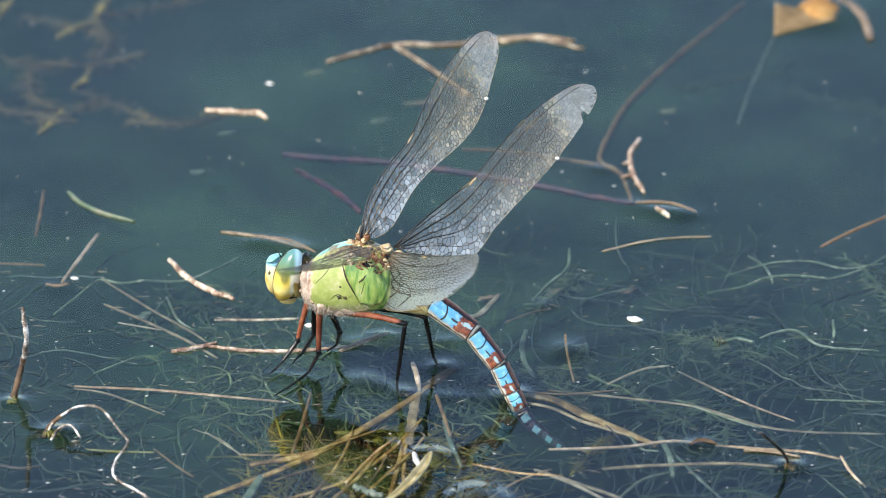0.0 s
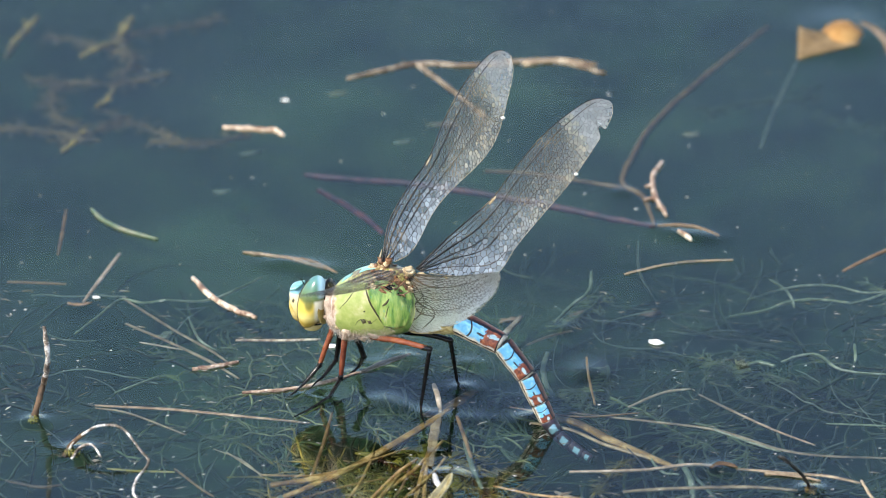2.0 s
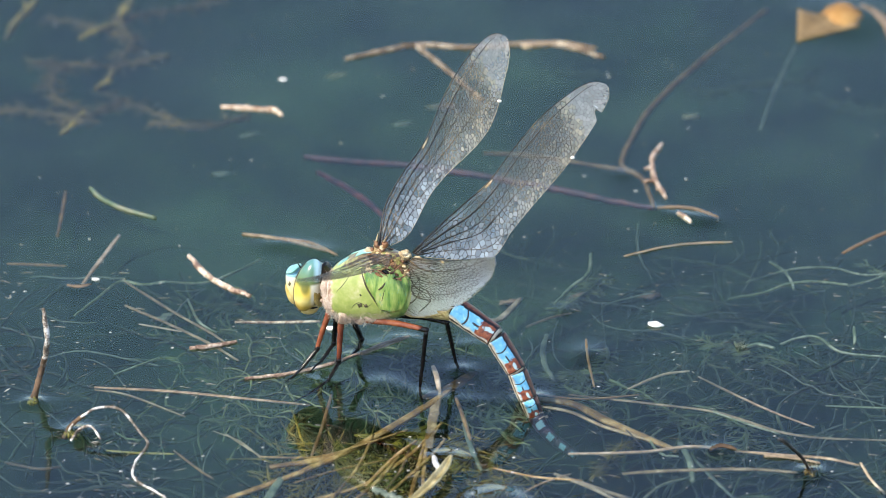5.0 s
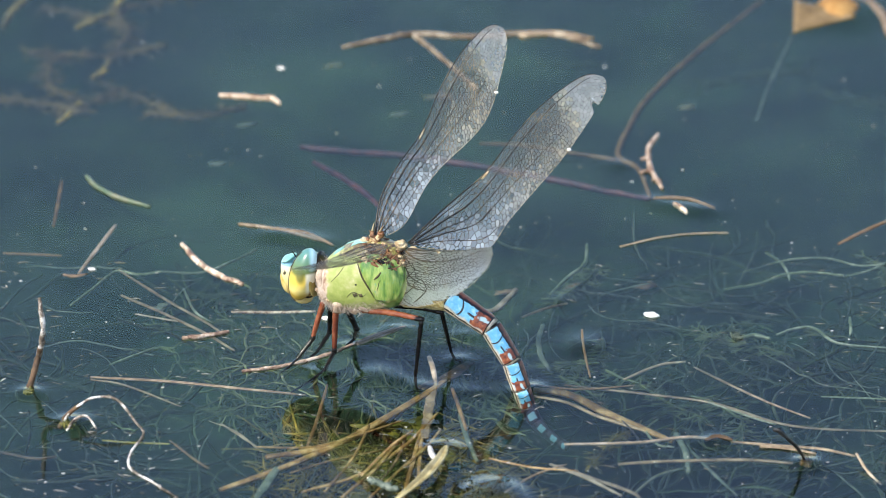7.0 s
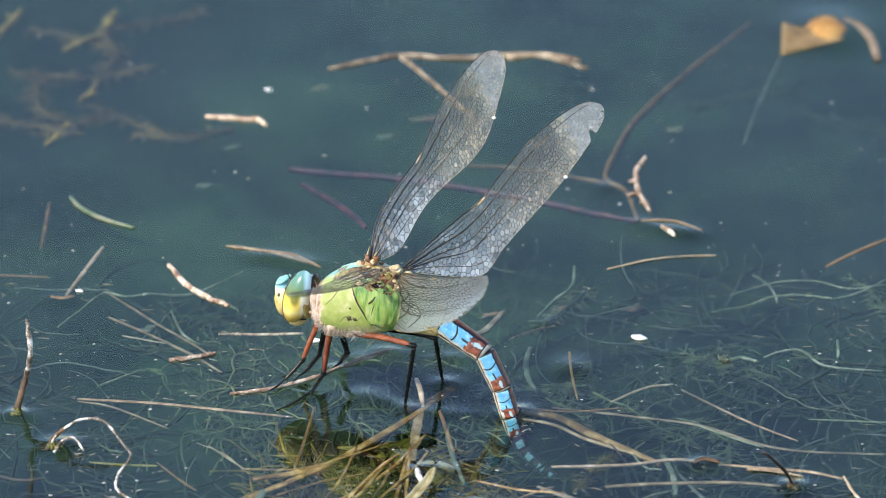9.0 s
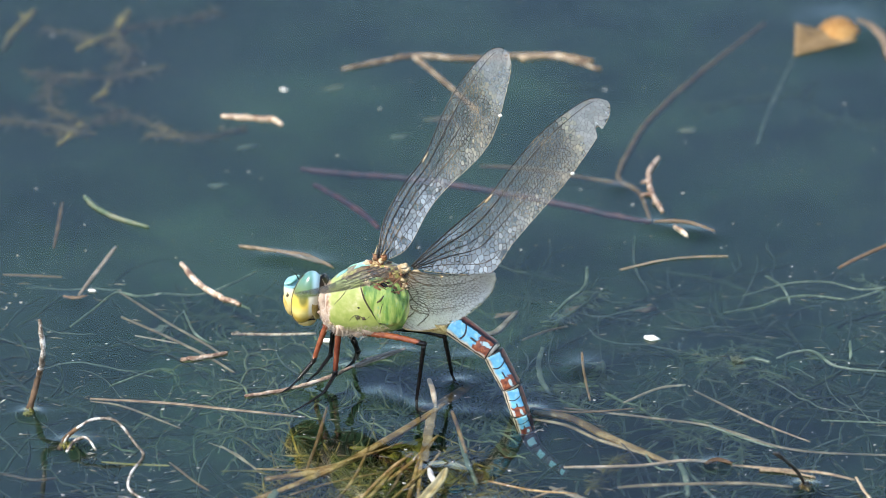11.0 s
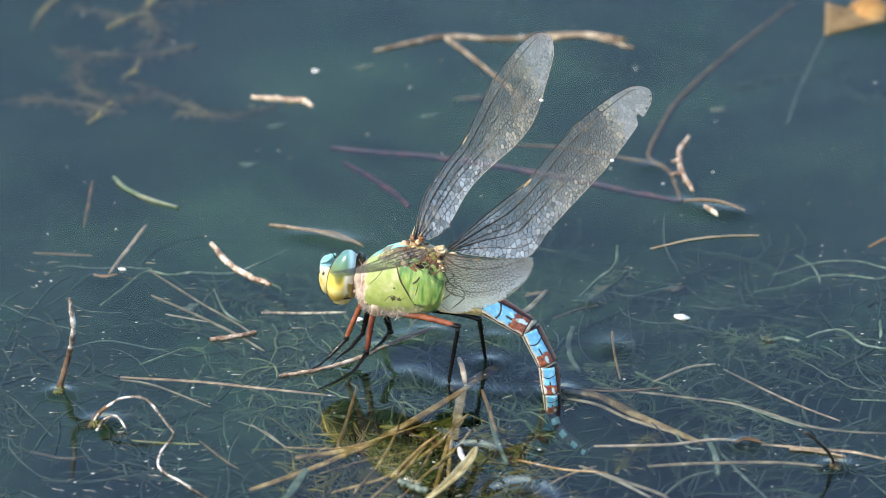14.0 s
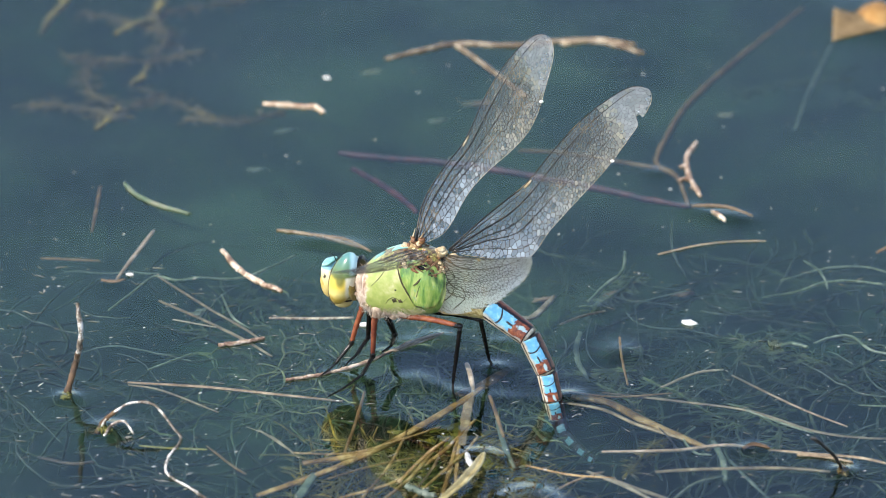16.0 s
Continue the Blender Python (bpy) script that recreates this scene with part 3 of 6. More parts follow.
def folded_leaf():
    """A big orange leaf that lies on the water, its middle bellied up, with a dry brown flap and strip."""
    c = np.array((*[(75.4, 109.4)][0], 0.0))
    m = Mesh()
    grid = []
    for u in np.linspace(-1, 1, 21):
        row = []
        for k in np.linspace(-1, 1, 15):
            h = max(0.0, 1 - u * u - k * k * (1 - 0.3 * u))
            row.append((4.3 * u * (1 - 0.18 * k * k), 6.2 * k * math.sqrt(max(0.05, 1 - 0.9 * u * u)), 0.1 + 1.8 * h ** 0.8 + 0.2 * noise.noise((u * 2, k * 2, 1))))
        grid.append(row)
    m.sheet(grid, 0.25)
    ob = thing("folded_leaf", m, M_LEAF, "orange dead leaf bellied up on the water", "leaf", "", c)
    top, low, tip = [np.array((*q, z)) - c for q, z in zip([(67, 111.6), (66.4, 97.4), (79, 103.9)], (0.9, 0.05, 0.5))]
    f = Mesh()
    f.sheet([[(top * (1 - k) + low * k) * (1 - t) + tip * t + np.array((0, 0, 0.35 * noise.noise((t * 3, k * 3, 4)) + 0.5 * t * (1 - t))) for k in np.linspace(0, 1, 9)] for t in np.linspace(0, 0.97, 12)], 0.2)
    part("flap", f, M_FLAP, ob, "brown dry flap")
    s = Mesh()
    s.tube(smooth_points([np.array((*q, 0.35)) - c for q in [(79.5, 114.3), (82.2, 111), (84.2, 104.5), (85.1, 94.7)]], 6), [0.8, 1.0, 0.7], 8, 0.08, 0.4, random.Random(2))
    part("leaf_stalk", s, M_DEADLEAF, ob)


folded_leaf()


leaf("leaf", [(45.6, -83.5), (47.8, -82.2), (50.4, -83.3)], 0.6, M_BROWN, "small brown leaf cupped among the straws", 0.7, 0.2)
leaf("leaf", [(55.2, -85.8), (60.2, -86.5), (65.2, -88.6)], 0.35, M_STRAW, "narrow pale leaf lying by a dead twig", 0.4, 0.1)


def tuft(at, size, material, label, seed):
    """A knot of moss and rotting stalk at the water line."""
    rng = random.Random(seed)
    m = Mesh()
    for _ in range(60):
        a, r = rng.uniform(0, 2 * math.pi), size * rng.random() ** 0.7
        p = np.array((r * math.cos(a), r * math.sin(a), rng.uniform(-0.5, 0.3)))
        q = p + np.array((rng.gauss(0, 0.5), rng.gauss(0, 0.5), rng.uniform(0.1, 0.9))) * size * 0.7
        m.tube([p, (p + q) / 2 + np.array((0, 0, 0.1)), q], [0.14, 0.16, 0.06], 5)
    return thing("moss_tuft", m, material, label, "moss", "", (at[0], at[1], 0.0))


tuft([(-68.8, -77.1)][0], 1.3, M_OLIVELIT, "yellow-green moss at the foot of a dead stem", 71)
tuft([(-76.3, -63.3)][0], 0.9, M_OLIVELIT, "yellow-green moss at the foot of a dead reed", 72)
tuft([(63.3, -92.2)][0], 1.1, M_GOLD, "yellowish rot at the foot of a black twig", 73)
tuft([(52.2, -40.1)][0], 1.0, M_WEEDPALE, "grey-green tuft of weed at the surface", 74)

# ---- the weed mat ----
def filament(mesh, x, y, z, length, radius, turn, rng, step=2.2, sides=3):
    a = rng.uniform(0, 2 * math.pi)
    p = np.array((x, y, z), float)
    pts = [p.copy()]
    bend = rng.gauss(0, turn)
    for _ in range(int(length / step)):
        bend = bend * 0.85 + rng.gauss(0, turn * 0.45)
        a += bend
        p = p + np.array((math.cos(a), math.sin(a) * 1.2, rng.gauss(0, 0.12))) * step
        p[2] = min(p[2], -0.2)
        pts.append(p.copy())
    mesh.tube(pts, [radius * 0.8, radius, radius * 0.5], sides, 0, 1.0, None, False)


TAIL_SPOT = [(16.4, -72.4)][0]


def weed(name, count, box, depth, radius, length, turn, material, label, seed):
    rng = random.Random(seed)
    m = Mesh()
    n = 0
    while n < count:
        x, y = rng.uniform(box[0], box[1]), rng.uniform(box[2], box[3])
        if noise.noise((x * 0.035, y * 0.022, seed * 1.0)) < rng.uniform(-0.5, 0.25):
            continue
        if abs(x - TAIL_SPOT[0]) < 9 and abs(y - TAIL_SPOT[1]) < 17:   # the tail feels about here
            continue
        filament(m, x, y, -rng.uniform(*depth), length * rng.uniform(0.4, 1.4), radius * rng.uniform(0.6, 1.4), turn, rng)
        n += 1
    return tagged(new(name, m.data(name, material)), label, "pond weed", kind="stuff")


weed("weed_mat", 330, (-95, 95, -125, 8), (5.5, 12.0), 0.36, 26, 0.17, M_WEED, "tangled green pond weed under the surface", 3)
weed("weed_sprays", 90, (6, 95, -125, 2), (2.0, 6.5), 0.16, 19, 0.15, M_WEED, "thin green sprays of pond weed just under the surface", 5)
weed("weed_threads", 70, (-95, 95, -125, -5), (0.6, 4.0), 0.17, 18, 0.16, M_WEEDPALE, "pale grey threads of pond weed near the surface", 8)
weed("weed_clump", 800, (-34, 16, -125, -74), (1.4, 6.0), 0.2, 10, 0.12, M_OLIVEWEED, "olive pond weed clump under the dragonfly", 12)


def hornwort(name, stems, box, material, label, seed, depth=(1.6, 5.0)):
    """Stems with whorls of fine forked needles, adrift under the surface."""
    rng = random.Random(seed)
    m = Mesh()
    for _ in range(stems):
        p = np.array((rng.uniform(box[0], box[1]), rng.uniform(box[2], box[3]), -rng.uniform(*depth)))
        a = rng.uniform(0, 2 * math.pi)
        pts = [p.copy()]
        for k in range(rng.randint(8, 16)):
            a += rng.gauss(0, 0.18)
            p = p + np.array((math.cos(a), math.sin(a), rng.gauss(0, 0.08))) * 1.7
            p[2] = min(p[2], -0.6)
            pts.append(p.copy())
            for _ in range(6):
                b = a + rng.uniform(-1.5, 1.5) + (math.pi if rng.random() < 0.3 else 0)
                ln = rng.uniform(1.8, 4.0)
                mid = p + np.array((math.cos(b), math.sin(b), rng.uniform(-0.4, 0.3))) * ln * 0.5
                for f in (-0.25, 0.25):
                    tip = mid + np.array((math.cos(b + f), math.sin(b + f), rng.uniform(-0.3, 0.2))) * ln * 0.5
                    tip[2] = min(tip[2], -0.3)
                    m.tube([p, mid, tip], [0.16, 0.14, 0.07], 3, 0, 1.0, None, False)
        m.tube(pts, [0.35, 0.3, 0.2], 4, 0, 1.0, None, False)
    return tagged(new(name, m.data(name, material)), label, "pond weed", kind="stuff")




def weed_net(name, count, box, depth, radius, material, label, seed):
    """Soft weed that forks and crosses like a net."""
    rng = random.Random(seed)
    m = Mesh()
    n = 0
    while n < count:
        x, y = rng.uniform(box[0], box[1]), rng.uniform(box[2], box[3])
        if noise.noise((x * 0.05, y * 0.03, seed * 1.0)) < rng.uniform(-0.6, 0.2):
            continue
        if abs(x - TAIL_SPOT[0]) < 9 and abs(y - TAIL_SPOT[1]) < 17:
            continue
        n += 1
        tips = [(np.array((x, y, -rng.uniform(*depth))), rng.uniform(0, 2 * math.pi), 7)]
        while tips:
            p, a, left = tips.pop()
            pts = [p.copy()]
            for _ in range(rng.randint(2, 4)):
                a += rng.gauss(0, 0.3)
                p = p + np.array((math.cos(a), math.sin(a) * 1.6, rng.gauss(0, 0.15))) * 1.3
                p[2] = min(p[2], -depth[0] * 0.6)
                pts.append(p.copy())
            r = radius * rng.uniform(0.7, 1.2)
            m.tube(pts, [r, r * 0.85, r * 0.9], 4, 0, 1.0, None, False)
            if left > 1:
                tips.append((p, a + rng.uniform(0.2, 0.8), left - 2))
                if rng.random() < 0.75:
                    tips.append((p, a - rng.uniform(0.3, 1.0), left - 2))
    return tagged(new(name, m.data(name, material)), label, "pond weed", kind="stuff")


# olive leaves added to give the yellow haze of sunlit murk
leaf_rng = random.Random(91)
for _ in range(18):
    x, y, a = leaf_rng.uniform(-27, 8), leaf_rng.uniform(-112, -68), leaf_rng.uniform(0, math.pi)
    d = np.array((math.cos(a), math.sin(a) * 1.3)) * leaf_rng.uniform(4, 8)
    z = -leaf_rng.uniform(2.6, 4.3)
    tagged(leaf("water_leaf", [(x - d[0], y - d[1], z), (x + leaf_rng.gauss(0, 1), y, z + 0.3), (x + d[0], y + d[1], z - 0.4)], leaf_rng.uniform(1.2, 2.4), M_OLIVELEAF, "broad olive leaf added to imitate sunlit murk in the weed clump", leaf_rng.uniform(-0.2, 0.3)), group="drowned leaves")


# the net by the legs takes the lightened, sunlit-looking colour
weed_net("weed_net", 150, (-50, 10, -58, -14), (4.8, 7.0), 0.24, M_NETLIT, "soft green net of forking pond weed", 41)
weed_net("weed_net", 36, (-92, -36, -122, -40), (4.9, 8.0), 0.22, M_NET, "soft grey-green net of forking pond weed", 43)
weed_net("weed_net", 55, (10, 94, -96, 4), (5.5, 9.0), 0.24, M_NET, "soft grey-green net of forking pond weed", 49)
hornwort("hornwort", 10, (14, 90, -80, -2), M_HORN, "spiky green hornwort under the surface", 44)
hornwort("hornwort", 12, (-30, 32, -118, -82), M_OLIVEWEED, "spiky olive hornwort under the surface", 47)


def specks(count, seed):
    """Tiny pale blobs on the skin of the water that stand in for its sparkles."""
    rng = random.Random(seed)
    m = Mesh()
    for _ in range(count):
        x, y = rng.uniform(-95, 95), -125 + 250 * rng.random() ** 2.2
        r = 0.05 + 0.16 * rng.random() ** 5
        z = float(skin_height(np.array(x), np.array(y)))
        m.blob((x, y, z + r * 0.3), ((r * rng.uniform(1, 2.2), r * rng.uniform(-0.6, 0.6), 0), (0, r, 0), (0, 0, r * 0.6)), 6, 4)
    tagged(new("floating_specks", m.data("floating_specks", M_CRUMB)), "tiny pale specks standing in for sparkles on the water", "specks", kind="stuff")


specks(1300, 61)


def flakes(count, seed):
    """Pale slivers afloat, most of them lying across, that stand in for surface glints."""
    rng = random.Random(seed)
    m = Mesh()
    n = 0
    while n < count:
        x, y = -92 + 184 * rng.random() ** 1.4, rng.uniform(-122, -8)
        if noise.noise((x * 0.04, y * 0.03, 7.0)) < rng.uniform(-0.35, 0.35):
            continue
        n += 1
        a, ln, r = rng.gauss(0, 0.5), 0.4 + 2.0 * rng.random() ** 3, rng.uniform(0.07, 0.16)
        z = float(skin_height(np.array(x), np.array(y))) + 0.02
        d = np.array((math.cos(a), math.sin(a), 0)) * ln / 2
        c = np.array((x, y, z))
        m.tube([c - d, c + (0, rng.gauss(0, 0.1), 0.03), c + d], [r * 0.6, r, r * 0.5], 5, 0.2, 0.5, rng)
    tagged(new("straw_slivers", m.data("straw_slivers", M_SLIVER)), "tiny pale slivers standing in for glints on the water", "straw", kind="stuff")


flakes(560, 62)

# yellowed stems and leaf scraps drowned further out
for pts, r in (([(-87.5, 99.6), (-86, 107.2), (-84, 112.7), (-82.2, 118.8)], 0.75), ([(-73.4, 99.9), (-70.8, 102.3), (-68.5, 105), (-65.7, 105.8)], 0.6), ([(-69.2, 75.9), (-68.1, 78), (-66.9, 80.2), (-66.6, 85)], 0.55), ([(-65.6, 110), (-64.6, 114.3), (-63.6, 118.8)], 0.7), ([(-75.4, 54.3), (-74, 57.4), (-72.2, 62.7), (-71.4, 64.8)], 0.5)):
    stalk("drowned_shoot", pts, r * 1.0, M_SHOOT, "yellow-brown plant shoot drowned in cloudy water", "plant", z=-2.6 if r > 0.56 else -4.0, group="drowned shoots", gnarl=1.6, knots=5)


hornwort("drowned_weed", 9, (-92, -52, 66, 126), M_MURKWEED, "brown-yellow feathery weed drowned in cloudy water", 52, (3.4, 4.5))
hornwort("drowned_weed", 5, (30, 95, 20, 110), M_WEED, "dim green feathery weed drowned in cloudy water", 53, (5.0, 9.0))


def scrap(at, size, material, label, z=-2.5):
    m = Mesh()
    m.blob((0, 0, 0), ((size * 1.4, size * 0.5, 0), (-size * 0.3, size * 0.6, 0), (0, 0, size * 0.25)), 14, 8, 1.0, 1.3, at[0])
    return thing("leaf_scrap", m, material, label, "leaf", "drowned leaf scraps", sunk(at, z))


for u in [(-22.8, 82.3), (-3.9, 67.4), (45.5, 62.9)]:
    scrap(u, 1.1, M_LEAFPALE, "tan leaf scrap drowned in cloudy water", -7.5)
for u in [(-10.1, 59), (-44.2, 36.2), (-39.2, 53.8), (-53.9, -28), (-52.4, -26.3)]:
    scrap(u, 1.0, M_WEEDPALE, "grey-green leaf scrap under the surface", -1.5)
for u in [(-1.5, 67.4), (10, -20.7), (36.1, -18.3), (22.5, -18.3)]:
    scrap(u, 1.1, M_DEADLEAF, "brown leaf scrap under the surface", -3.6)

# pale strands that float on the weed
for pts, r in (
    ([(50.6, -19.5), (57, -17), (61.2, -13.4), (66.5, -12.1), (72.7, -13.4)], 0.5),
    ([(58.4, -3.5), (60.9, -7.2), (62.3, -12.1), (62.6, -15.8)], 0.45),
    ([(54, -12.1), (62.5, -6.7), (69.8, -6), (76, -9.2), (83.4, -7.2)], 0.35),
    ([(72.7, -14.1), (78, -10.9), (84.6, -3.5)], 0.4),
    ([(59.5, -38.9), (63.7, -36), (66.8, -36.5), (70.7, -42.5), (81, -44.8)], 0.5),
    ([(52.2, -41.3), (55.3, -39.3), (58.4, -40.8)], 0.8),
    ([(73.2, -31.6), (73.2, -36.5), (73, -38.9)], 0.5),
    ([(25.3, 0.2), (24.7, -8.4), (21.5, -14.6), (18.3, -21.9)], 0.6),
    ([(-53.7, -12.1), (-46.4, -12.6), (-40.2, -7.2), (-36.1, -2.2)], 0.4),
    ([(-70, -26.8), (-66.1, -19.5), (-62.1, -12.1), (-57.9, -13.4), (-53.7, -12.1)], 0.4),
    ([(-62, -52), (-58, -48.4), (-54, -44.8)], 0.4),
    ([(-49.4, -19.5), (-47.1, -29.2), (-43.9, -34)], 0.4),
    ([(66.9, -64.9), (73, -65.4), (81.2, -66.1)], 0.3),
    ([(37.2, -74.3), (35.1, -78.9), (37, -84.7), (40, -85.8)], 0.4),
    ([(46.5, -67.3), (53.5, -73.1), (58.5, -76.6)], 0.3),
):
    stalk("weed_strand", pts, r * 0.55, M_STRAND, "pale grey-green strand of pond weed at the surface", "pond weed", z=-0.5, group="weed strands")


# ---- the dragonfly ----
# Its own space has its origin on the water under the thorax, in millimetres, with x along the picture, y away and z up.
YAW = radians(25.0)
REAR = np.array((math.cos(YAW), -math.sin(YAW), 0.0))     # along the body, head to tail
NEAR = np.array((-math.sin(YAW), -math.cos(YAW), 0.0))    # to the left side of the body
UP = np.array((0.0, 0.0, 1.0))
HOME = np.array((-16.85, -50.32, 0))


def two_tone(name, build, rough=0.35, bump_scale=2500.0, bump=0.15, coat=0.0):
    m = Nodes(name)
    m.color(build(m))
    m.rough(rough)
    m.bsdf.inputs["Coat Weight"].default_value = coat
    m.bsdf.inputs["Coat Roughness"].default_value = 0.16
    m.bump(m.noise(bump_scale, 3.0, 0.6), bump, 0.0001)
    return m.mat


def eye_paint(m):
    x, y, z = m.xyz()
    wob = m.math("MULTIPLY", m.math("SUBTRACT", m.noise(500.0, 2.0), 0.5), 0.0014)
    h = m.math("ADD", z, wob)
    lin = m.math("ADD", m.math("MULTIPLY", h, 1 / 0.0106), 0.39)
    col = m.ramp(lin, [(0.05, (0.4, 0.27, 0.04)), (0.18, (0.7, 0.58, 0.2)), (0.3, (0.66, 0.48, 0.08)), (0.43, (0.5, 0.4, 0.06)), (0.5, (0.11, 0.13, 0.02)), (0.6, (0.1, 0.17, 0.07)), (0.78, (0.08, 0.2, 0.16)), (1.0, (0.12, 0.28, 0.31))])
    pale = m.math("MULTIPLY", m.step(x, 0.0000, 0.0007), m.math("SUBTRACT", 1.0, m.step(x, 0.0022, 0.0025)))
    col = m.mix(m.math("MULTIPLY", m.math("MULTIPLY", pale, 0.85), m.math("MULTIPLY", m.step(z, -0.0042, -0.0018), m.step(z, 0.0014, 0.0008))), col, (0.8, 0.76, 0.6))
    # pale blue rim light painted along the upper rear edge
    col = m.mix(m.math("MULTIPLY", m.step(x, 0.0007, 0.0017), m.step(z, 0.0012, 0.0022)), col, (0.36, 0.56, 0.66))
    px, pz = m.math("ADD", x, 0.0007), m.math("SUBTRACT", z, 0.0006)
    dot = m.math("SQRT", m.math("ADD", m.math("MULTIPLY", px, px), m.math("MULTIPLY", m.math("MULTIPLY", pz, pz), 0.35)))
    col = m.mix(m.math("MULTIPLY", m.step(dot, 0.0011, 0.0004), 0.75), col, (0.05, 0.07, 0.015))
    return m.mix(m.step(x, 0.0024, 0.0027), col, (0.03, 0.02, 0.015))


def face_paint(m):
    x, y, z = m.xyz()
    col = m.ramp(m.step(z, -0.004, 0.004), [(0.0, (0.44, 0.32, 0.06)), (0.5, (0.64, 0.53, 0.24)), (0.84, (0.66, 0.6, 0.38)), (0.9, (0.18, 0.38, 0.46)), (1.0, (0.24, 0.48, 0.58))])
    spots = m.step(m.noise(900.0, 1.0), 0.66, 0.7)
    return m.mix(spots, col, (0.06, 0.05, 0.02))


def thorax_paint(m):
    x, y, z = m.xyz()
    col = m.ramp(m.noise(330.0, 3.0, 0.6), [(0.3, (0.2, 0.26, 0.055)), (0.48, (0.29, 0.34, 0.085)), (0.6, (0.37, 0.39, 0.14)), (0.72, (0.52, 0.47, 0.28))])
    rear = m.math("SUBTRACT", x, m.math("SUBTRACT", 0.0075, m.math("MULTIPLY", z, 0.22)))
    dark = m.ramp(m.noise(500.0, 3.0, 0.6, (1.6, 1.0, 0.35)), [(0.35, (0.07, 0.15, 0.035)), (0.5, (0.14, 0.24, 0.055)), (0.66, (0.33, 0.35, 0.14))])
    col = m.mix(m.step(rear, -0.0002, 0.0002), col, dark)
    low = m.math("ADD", z, m.math("MULTIPLY", m.noise(700.0, 3.0), 0.003))
    col = m.mix(m.step(low, 0.0148, 0.0136), col, m.ramp(m.noise(1500.0, 3.0), [(0.35, (0.3, 0.17, 0.11)), (0.6, (0.55, 0.42, 0.3))]))
    brow = m.math("ADD", x, m.math("MULTIPLY", m.noise(800.0, 3.0), 0.0016))
    col = m.mix(m.step(brow, -0.0041, -0.0047), col, m.ramp(m.noise(1200.0, 4.0), [(0.35, (0.28, 0.16, 0.1)), (0.55, (0.55, 0.42, 0.32)), (0.7, (0.75, 0.66, 0.55))]))
    top = m.math("ADD", z, m.math("MULTIPLY", m.noise(600.0, 3.0), 0.004))
    back = m.ramp(m.noise(1300.0, 4.0, 0.7), [(0.38, (0.035, 0.02, 0.01)), (0.5, (0.16, 0.1, 0.04)), (0.6, (0.26, 0.27, 0.06)), (0.7, (0.5, 0.42, 0.24))])
    return m.mix(m.step(top, 0.0243, 0.0252), col, back)


def abdomen_paint(m):
    """Each ring: blue flank with a dark crescent line, brown hind patch with a pale spot, brown back, cream belly and joint."""
    x, y, z = m.xyz("Generated")
    n = m.math("SUBTRACT", m.noise(700.0, 4.0, 0.7), 0.5)
    jag = lambda v, k: m.math("ADD", v, m.math("MULTIPLY", n, k))
    blue = m.ramp(m.noise(900.0, 3.0), [(0.3, (0.09, 0.34, 0.58)), (0.55, (0.16, 0.47, 0.68)), (0.72, (0.42, 0.64, 0.72))])
    cream = m.ramp(m.noise(1100.0, 3.0), [(0.35, (0.4, 0.3, 0.18)), (0.6, (0.66, 0.58, 0.44)), (0.75, (0.8, 0.76, 0.68))])
    brown = m.ramp(m.noise(1500.0, 3.0), [(0.35, (0.1, 0.022, 0.012)), (0.55, (0.24, 0.06, 0.025)), (0.7, (0.4, 0.15, 0.06))])
    col = m.mix(m.step(jag(z, 0.3), 0.34, 0.2), blue, cream)
    zc = m.math("SUBTRACT", z, 0.5)
    bow = m.math("SUBTRACT", m.math("ADD", x, m.math("MULTIPLY", m.math("MULTIPLY", zc, zc), 0.7)), 0.37)
    crescent = m.math("MULTIPLY", m.step(m.math("ABSOLUTE", bow), 0.024, 0.014), m.math("MULTIPLY", m.step(z, 0.2, 0.28), m.step(z, 0.9, 0.84)))
    col = m.mix(crescent, col, (0.012, 0.012, 0.018))
    notch = m.math("MULTIPLY", m.step(m.math("ABSOLUTE", m.math("SUBTRACT", jag(z, 0.08), 0.56)), 0.05, 0.03), m.step(x, 0.46, 0.52))
    col = m.mix(notch, col, (0.015, 0.012, 0.014))
    hind = m.math("MULTIPLY", m.step(jag(x, 0.3), 0.63, 0.65), m.step(jag(z, 0.5), 0.26, 0.3))
    col = m.mix(hind, col, brown)
    sx, sz = m.math("MULTIPLY", m.math("SUBTRACT", jag(x, 0.3), 0.83), 0.7), m.math("SUBTRACT", jag(z, 0.35), 0.68)
    spot = m.math("SQRT", m.math("ADD", m.math("MULTIPLY", sx, sx), m.math("MULTIPLY", sz, sz)))
    col = m.mix(m.step(spot, 0.09, 0.06), col, (0.4, 0.56, 0.58))
    back = jag(z, 0.16)
    col = m.mix(m.step(back, 0.84, 0.855), col, (0.014, 0.01, 0.01))
    col = m.mix(m.step(back, 0.9, 0.93), col, m.mix(0.45, brown, (0.02, 0.012, 0.01)))
    low = jag(z, 0.2)
    col = m.mix(m.math("MULTIPLY", m.step(low, 0.1, 0.12), m.step(low, 0.19, 0.17)), col, (0.03, 0.018, 0.014))
    col = m.mix(m.step(x, 0.925, 0.935), col, (0.012, 0.01, 0.01))
    col = m.mix(m.math("MULTIPLY", m.step(x, 0.952, 0.958), m.step(z, 0.92, 0.86)), col, cream)
    return m.mix(m.step(x, 0.03, 0.02), col, (0.012, 0.01, 0.01))


